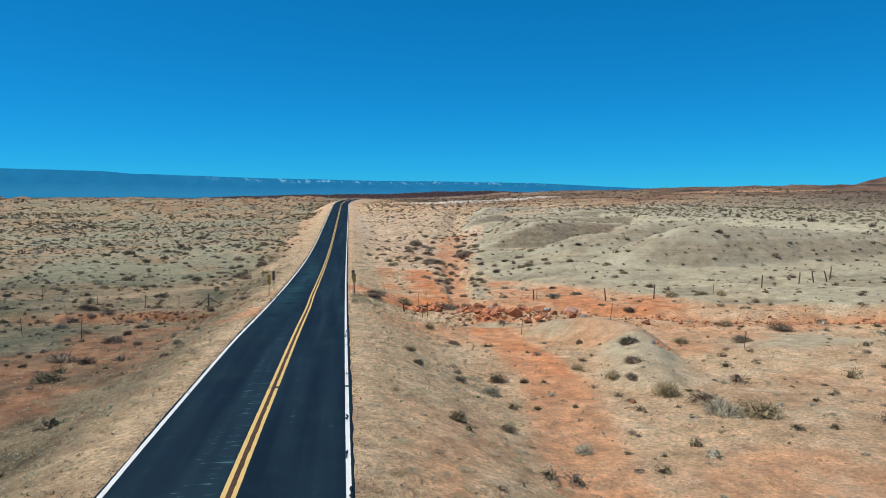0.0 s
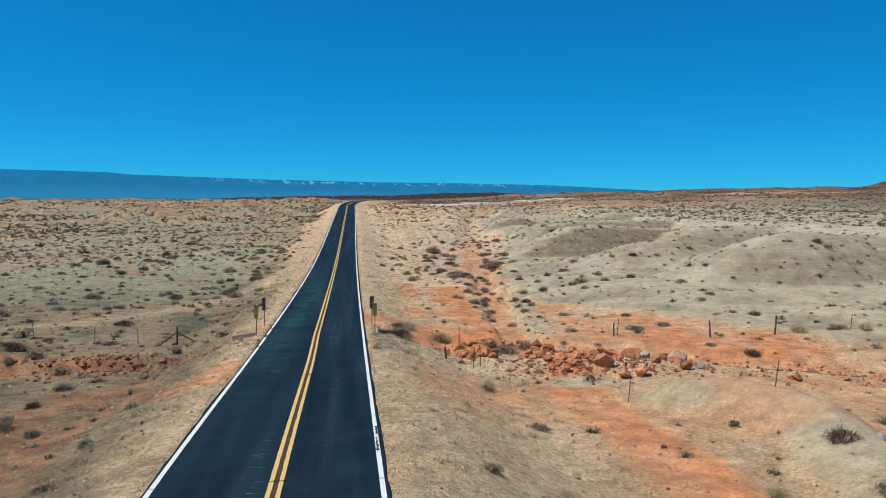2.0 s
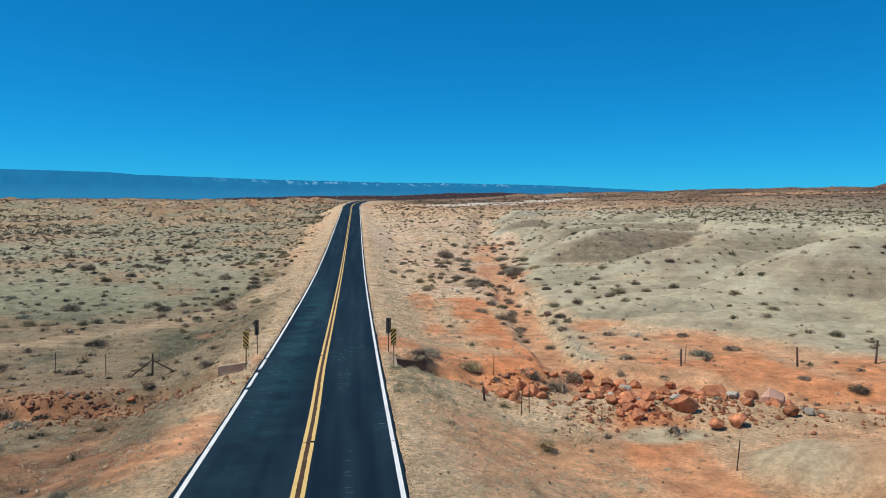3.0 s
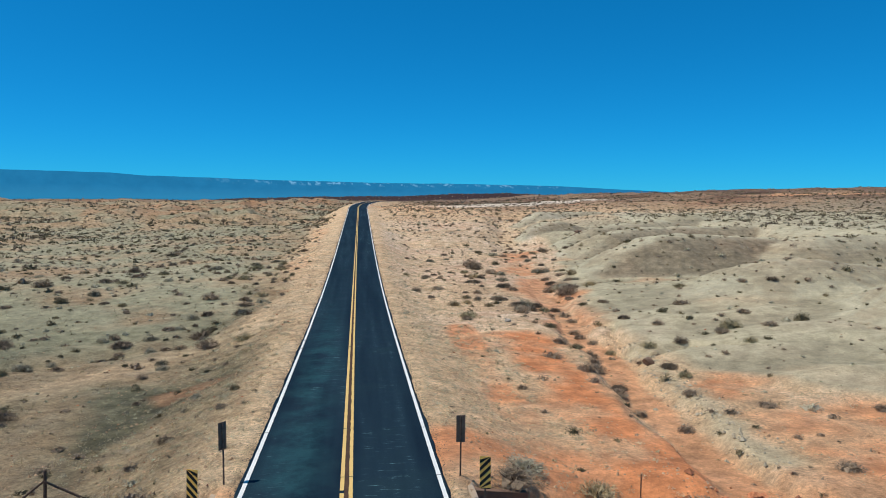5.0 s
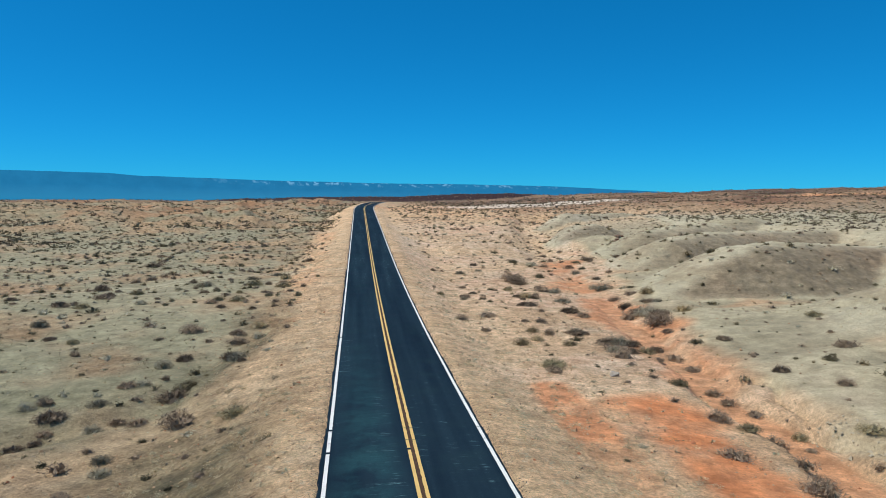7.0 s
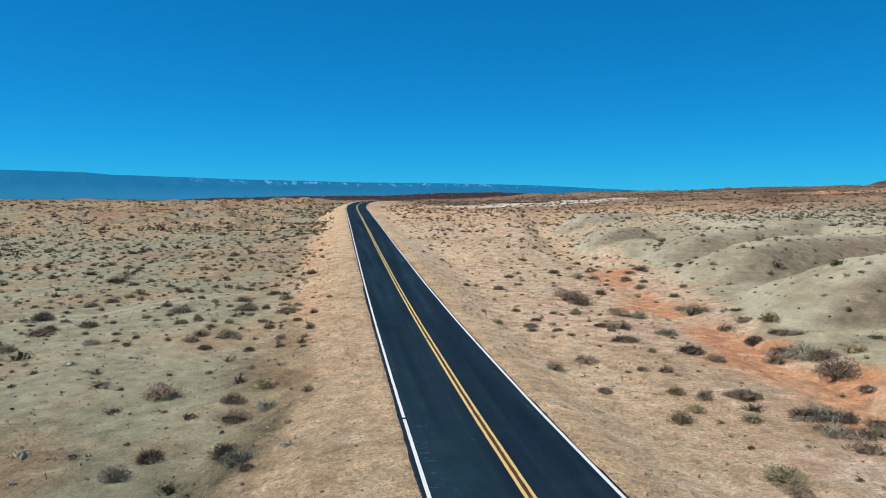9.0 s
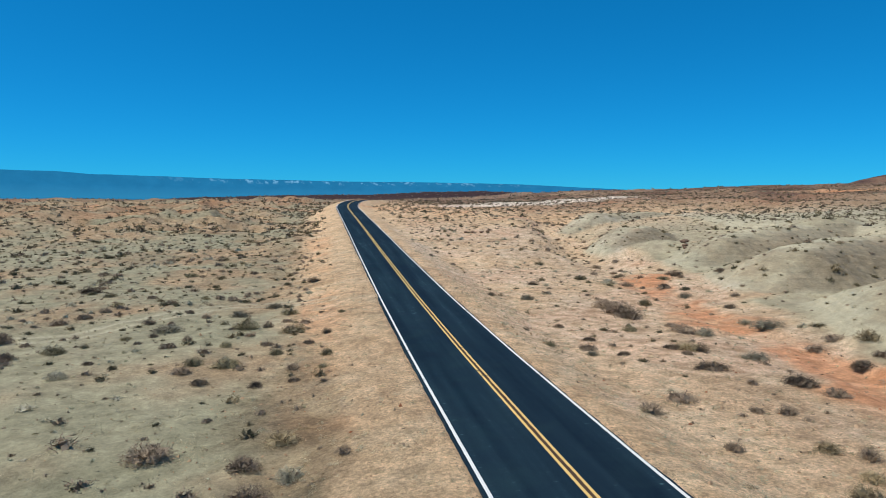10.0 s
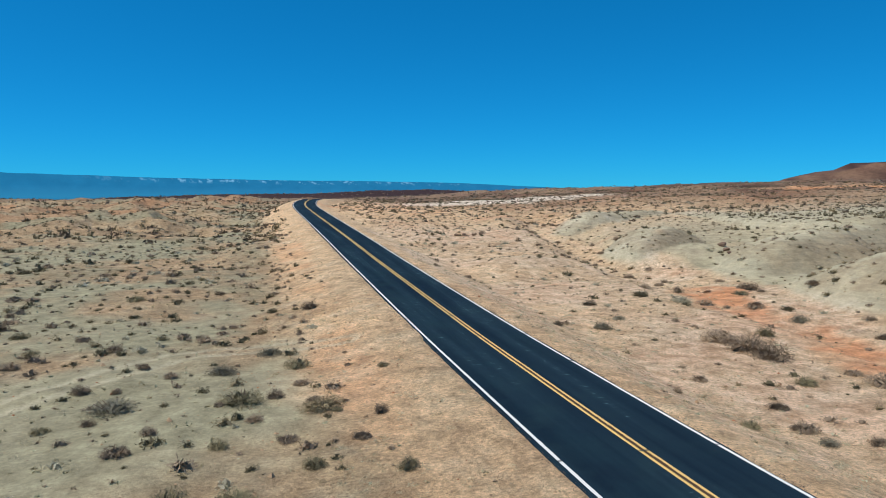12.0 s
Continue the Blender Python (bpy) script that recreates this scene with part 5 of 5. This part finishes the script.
# tufts of dry grass
tx, ty = scatter(-16, 16, 14, 175, .52, 12)
h, s = land(tx, ty, False)
off = tx - road_x(ty)
dens = s["grass"] * (.25 + .9 * vnoise(tx / 3, ty / 3)) * step(ROAD_HALF + .35, ROAD_HALF + .8, np.abs(off)) * (1 - s["red"] * .7)
keep = r.random(len(tx)) < dens * .8
tx, ty = tx[keep], ty[keep]
straw = r.random(len(tx)) < .75
for flag, mat, lab in ((straw, WEED_PALE, "short dry straw-coloured grass tufts along the road"), (~straw, WEED_GREEN, "short grey-green weeds along the road")):
    stuff("grass_tufts", tx[flag], ty[flag], r.uniform(.10, .30, flag.sum()), [bush_shape(800 + j, 28, .9, .13, 14) for j in range(5)], mat, lab, "grass")
wx, wy = scatter(-55, 60, 18, 195, .68, 15)
h, s = land(wx, wy, False)
off = wx - road_x(wy)
keep = (r.random(len(wx)) < (.08 + .5 * vnoise(wx / 6, wy / 6) ** 2) * (1 - .8 * s["red"]) * (1 - s["track"]) * (1 - .85 * s["pale"] * (off > 0))) & (np.abs(off) > 4.5)
wx, wy = wx[keep], wy[keep]
stuff("dry_weeds", wx, wy, r.uniform(.12, .36, len(wx)), [bush_shape(850 + j, 18, .75, .14, 4) for j in range(5)], WEED_PALE, "low dry weeds between the shrubs", "weeds")
wk = r.random(len(wx)) < .35
stuff("grey_weeds", wx[wk] + .5, wy[wk] + .3, r.uniform(.10, .26, wk.sum()), [bush_shape(870 + j, 18, .7, .14, 2, 2) for j in range(5)], TWIG_OLIVE, "low olive twiggy weeds between the shrubs", "weeds")

sx, sy = scatter(-70, 85, 18, 240, .95, 16)
h, s = land(sx, sy, False)
off = sx - road_x(sy)
keep = (r.random(len(sx)) < (.08 + .55 * vnoise(sx / 9 + 3, sy / 9)) * (1 - .6 * s["red"]) * (1 - .7 * s["track"]) * (1 - .8 * s["pale"] * (off > 0))) & (np.abs(off) > 4.4)
sx, sy = sx[keep], sy[keep]
tone = r.random(len(sx))
for lo, hi, mat, lab in ((0, .5, TWIG_DARK, "tiny grey-brown shrubs dotted over the soil"), (.5, .8, TWIG_OLIVE, "tiny olive shrubs dotted over the soil"), (.8, 1.01, WEED_GREEN, "tiny pale sage plants dotted over the soil")):
    m = (tone >= lo) & (tone < hi)
    stuff("small_shrubs", sx[m], sy[m], r.uniform(.09, .25, m.sum()), [bush_shape(900 + j, 20, .75, .15, 2, 4) for j in range(6)], mat, lab, "shrubs")


# loose stones and clods
def stone_shape(seed):
    q = np.random.default_rng(seed)
    v = np.array([(1, 0, 0), (-1, 0, 0), (0, 1, 0), (0, -1, 0), (0, 0, .8), (0, 0, -.5)]) * q.uniform(.6, 1.1, (6, 1)) + q.normal(0, .12, (6, 3))
    f = np.array([(0, 2, 4), (2, 1, 4), (1, 3, 4), (3, 0, 4), (2, 0, 5), (1, 2, 5), (3, 1, 5), (0, 3, 5)])
    return v, f


px, py = scatter(-40, 50, 14, 175, .55, 30)
h, s = land(px, py, False)
off = px - road_x(py)
dens = (.06 + .55 * vnoise(px / 4, py / 4) ** 2) * (1 - .75 * s["pale"]) * (1 - .35 * s["track"]) * (np.abs(off) > ROAD_HALF + .35)
keep = r.random(len(px)) < dens
px, py = px[keep], py[keep]
ps = np.clip(np.exp(r.normal(np.log(.042), .5, len(px))), .02, .18)
reds = r.random(len(px)) < .22
SHAPES = [stone_shape(k) for k in range(6)]
CLOD = simple_material("dusty_clod", (0.34, 0.215, 0.125), (0.56, 0.38, 0.23), 1.5, .95, 0, 0)
stuff("loose_stones", px[reds], py[reds], ps[reds], SHAPES, ROCK_RED, "small loose reddish stones on the dry ground", "stones", sink=-.15)
stuff("loose_clods", px[~reds], py[~reds], ps[~reds], SHAPES, CLOD, "small loose tan clods on the dry ground", "stones", sink=-.15)
# rubble round the boulders and down the crumbling bank
rx, ry = [], []
for cx, cy, ax, ay, number in ((13, 62.5, 2.4, 1.3, 420), (17, 62.6, 2.4, 1.4, 320), (9.8, 68.6, 2.0, 1.5, 320), (26, 61, 5, 2.0, 260), (6.8, 67.6, 1.6, .8, 160), (-13, 64.3, 3.2, 1.0, 320), (-19, 64.6, 3.0, 1.2, 220), (36, 58.6, 5, 1.3, 420), (49, 55.6, 6, 1.5, 420), (-15.5, 68.7, 4.2, .7, 380)):
    rx.append(r.normal(cx, ax, number))
    ry.append(r.normal(cy, ay, number))
rx, ry = np.concatenate(rx), np.concatenate(ry)
stuff("rubble", rx, ry, np.clip(np.exp(r.normal(np.log(.08), .5, len(rx))), .03, .24), SHAPES, ROCK_RED, "broken red sandstone rubble around the boulders", "rubble", sink=-.2)
ky = r.uniform(75, 100, 420)
kx = np.interp(ky, [76, 84, 92, 99], [14.9, 15.7, 17.0, 18.2]) + r.normal(0, .7, 420)
stuff("pale_rubble", kx, ky, np.clip(np.exp(r.normal(np.log(.07), .5, 420)), .03, .24), SHAPES, simple_material("pale_clay_lumps", (0.34, 0.29, 0.20), (0.50, 0.43, 0.31), 2, .95, 0, 0), "pale clay lumps down the crumbling wash bank", "rubble", sink=-.2)
# tufts of grey-green and straw weeds on the road banks
ty = np.concatenate([r.uniform(16, 68, 300), r.uniform(70, 200, 160), r.uniform(20, 110, 220), r.uniform(61, 67.6, 130)])
tx = road_x(ty) + np.concatenate([r.uniform(4.6, 11, 460), -r.uniform(4.6, 11, 220), r.uniform(3.7, 6.2, 130)])
clump = (vnoise(tx / 2.5 + 7, ty / 3.5) > .42) | (np.arange(len(tx)) >= 680)
tx, ty = tx[clump], ty[clump]
tone = r.random(len(tx))
for lo, hi, mat, lab in ((0, .34, WEED_GREEN, "pale grey-green weeds on the road bank"), (.34, .88, WEED_PALE, "dry straw weeds on the road bank"), (.88, 1.01, TWIG_OLIVE, "olive weeds on the road bank")):
    m = (tone >= lo) & (tone < hi)
    stuff("bank_weeds", tx[m], ty[m], r.uniform(.14, .40, m.sum()), [bush_shape(950 + j, 260, .62, .06, 30) for j in range(5)], mat, lab, "weeds")
cy = np.concatenate([r.uniform(14, 78, 9000), r.uniform(78, 180, 6000)])
cx = road_x(cy) + np.where(r.random(15000) < .5, -1, 1) * r.uniform(4.0, 15, 15000)
cl = vnoise(cx / 2.2, cy / 2.2 + 40) > .46
stuff("bank_clods", cx[cl], cy[cl], np.clip(np.exp(r.normal(np.log(.05), .45, cl.sum())), .02, .13), SHAPES, CLOD, "small crumbled soil clods on the road banks", "clods", sink=-.1)
gy2 = np.concatenate([r.uniform(14, 70, 1500), r.uniform(70, 180, 900)])
gx2 = road_x(gy2) + np.where(r.random(2400) < .45, -1, 1) * r.uniform(4.2, 13, 2400)
gl = vnoise(gx2 / 3 + 11, gy2 / 3) > .38
for part_of, mat, lab in ((0, WEED_PALE, "low straw grass clumps over the road banks"), (1, TWIG_DRY, "low brown dry grass clumps over the road banks"), (2, WEED_GREEN, "low grey-green grass clumps over the road banks")):
    m = gl & (np.arange(2400) % 3 == part_of)
    stuff("grass_clumps", gx2[m], gy2[m], r.uniform(.12, .30, m.sum()), [bush_shape(980 + j, 60, .6, .11, 20) for j in range(5)], mat, lab, "grass")
# gravel along the ragged asphalt edge
gy_ = r.uniform(10, 210, 9000)
sgn = np.where(r.random(9000) < .5, -1, 1)
gx_ = road_x(gy_) + sgn * (ROAD_HALF + .20 + np.abs(r.normal(0, .22, 9000)))
stuff("edge_gravel", gx_, gy_, r.uniform(.012, .034, 9000), SHAPES, simple_material("dark_gravel", (.08, .068, .055), (.20, .16, .12), 2, .9, 0, 0), "dark gravel crumbled along the asphalt edge", "gravel", sink=-.2)
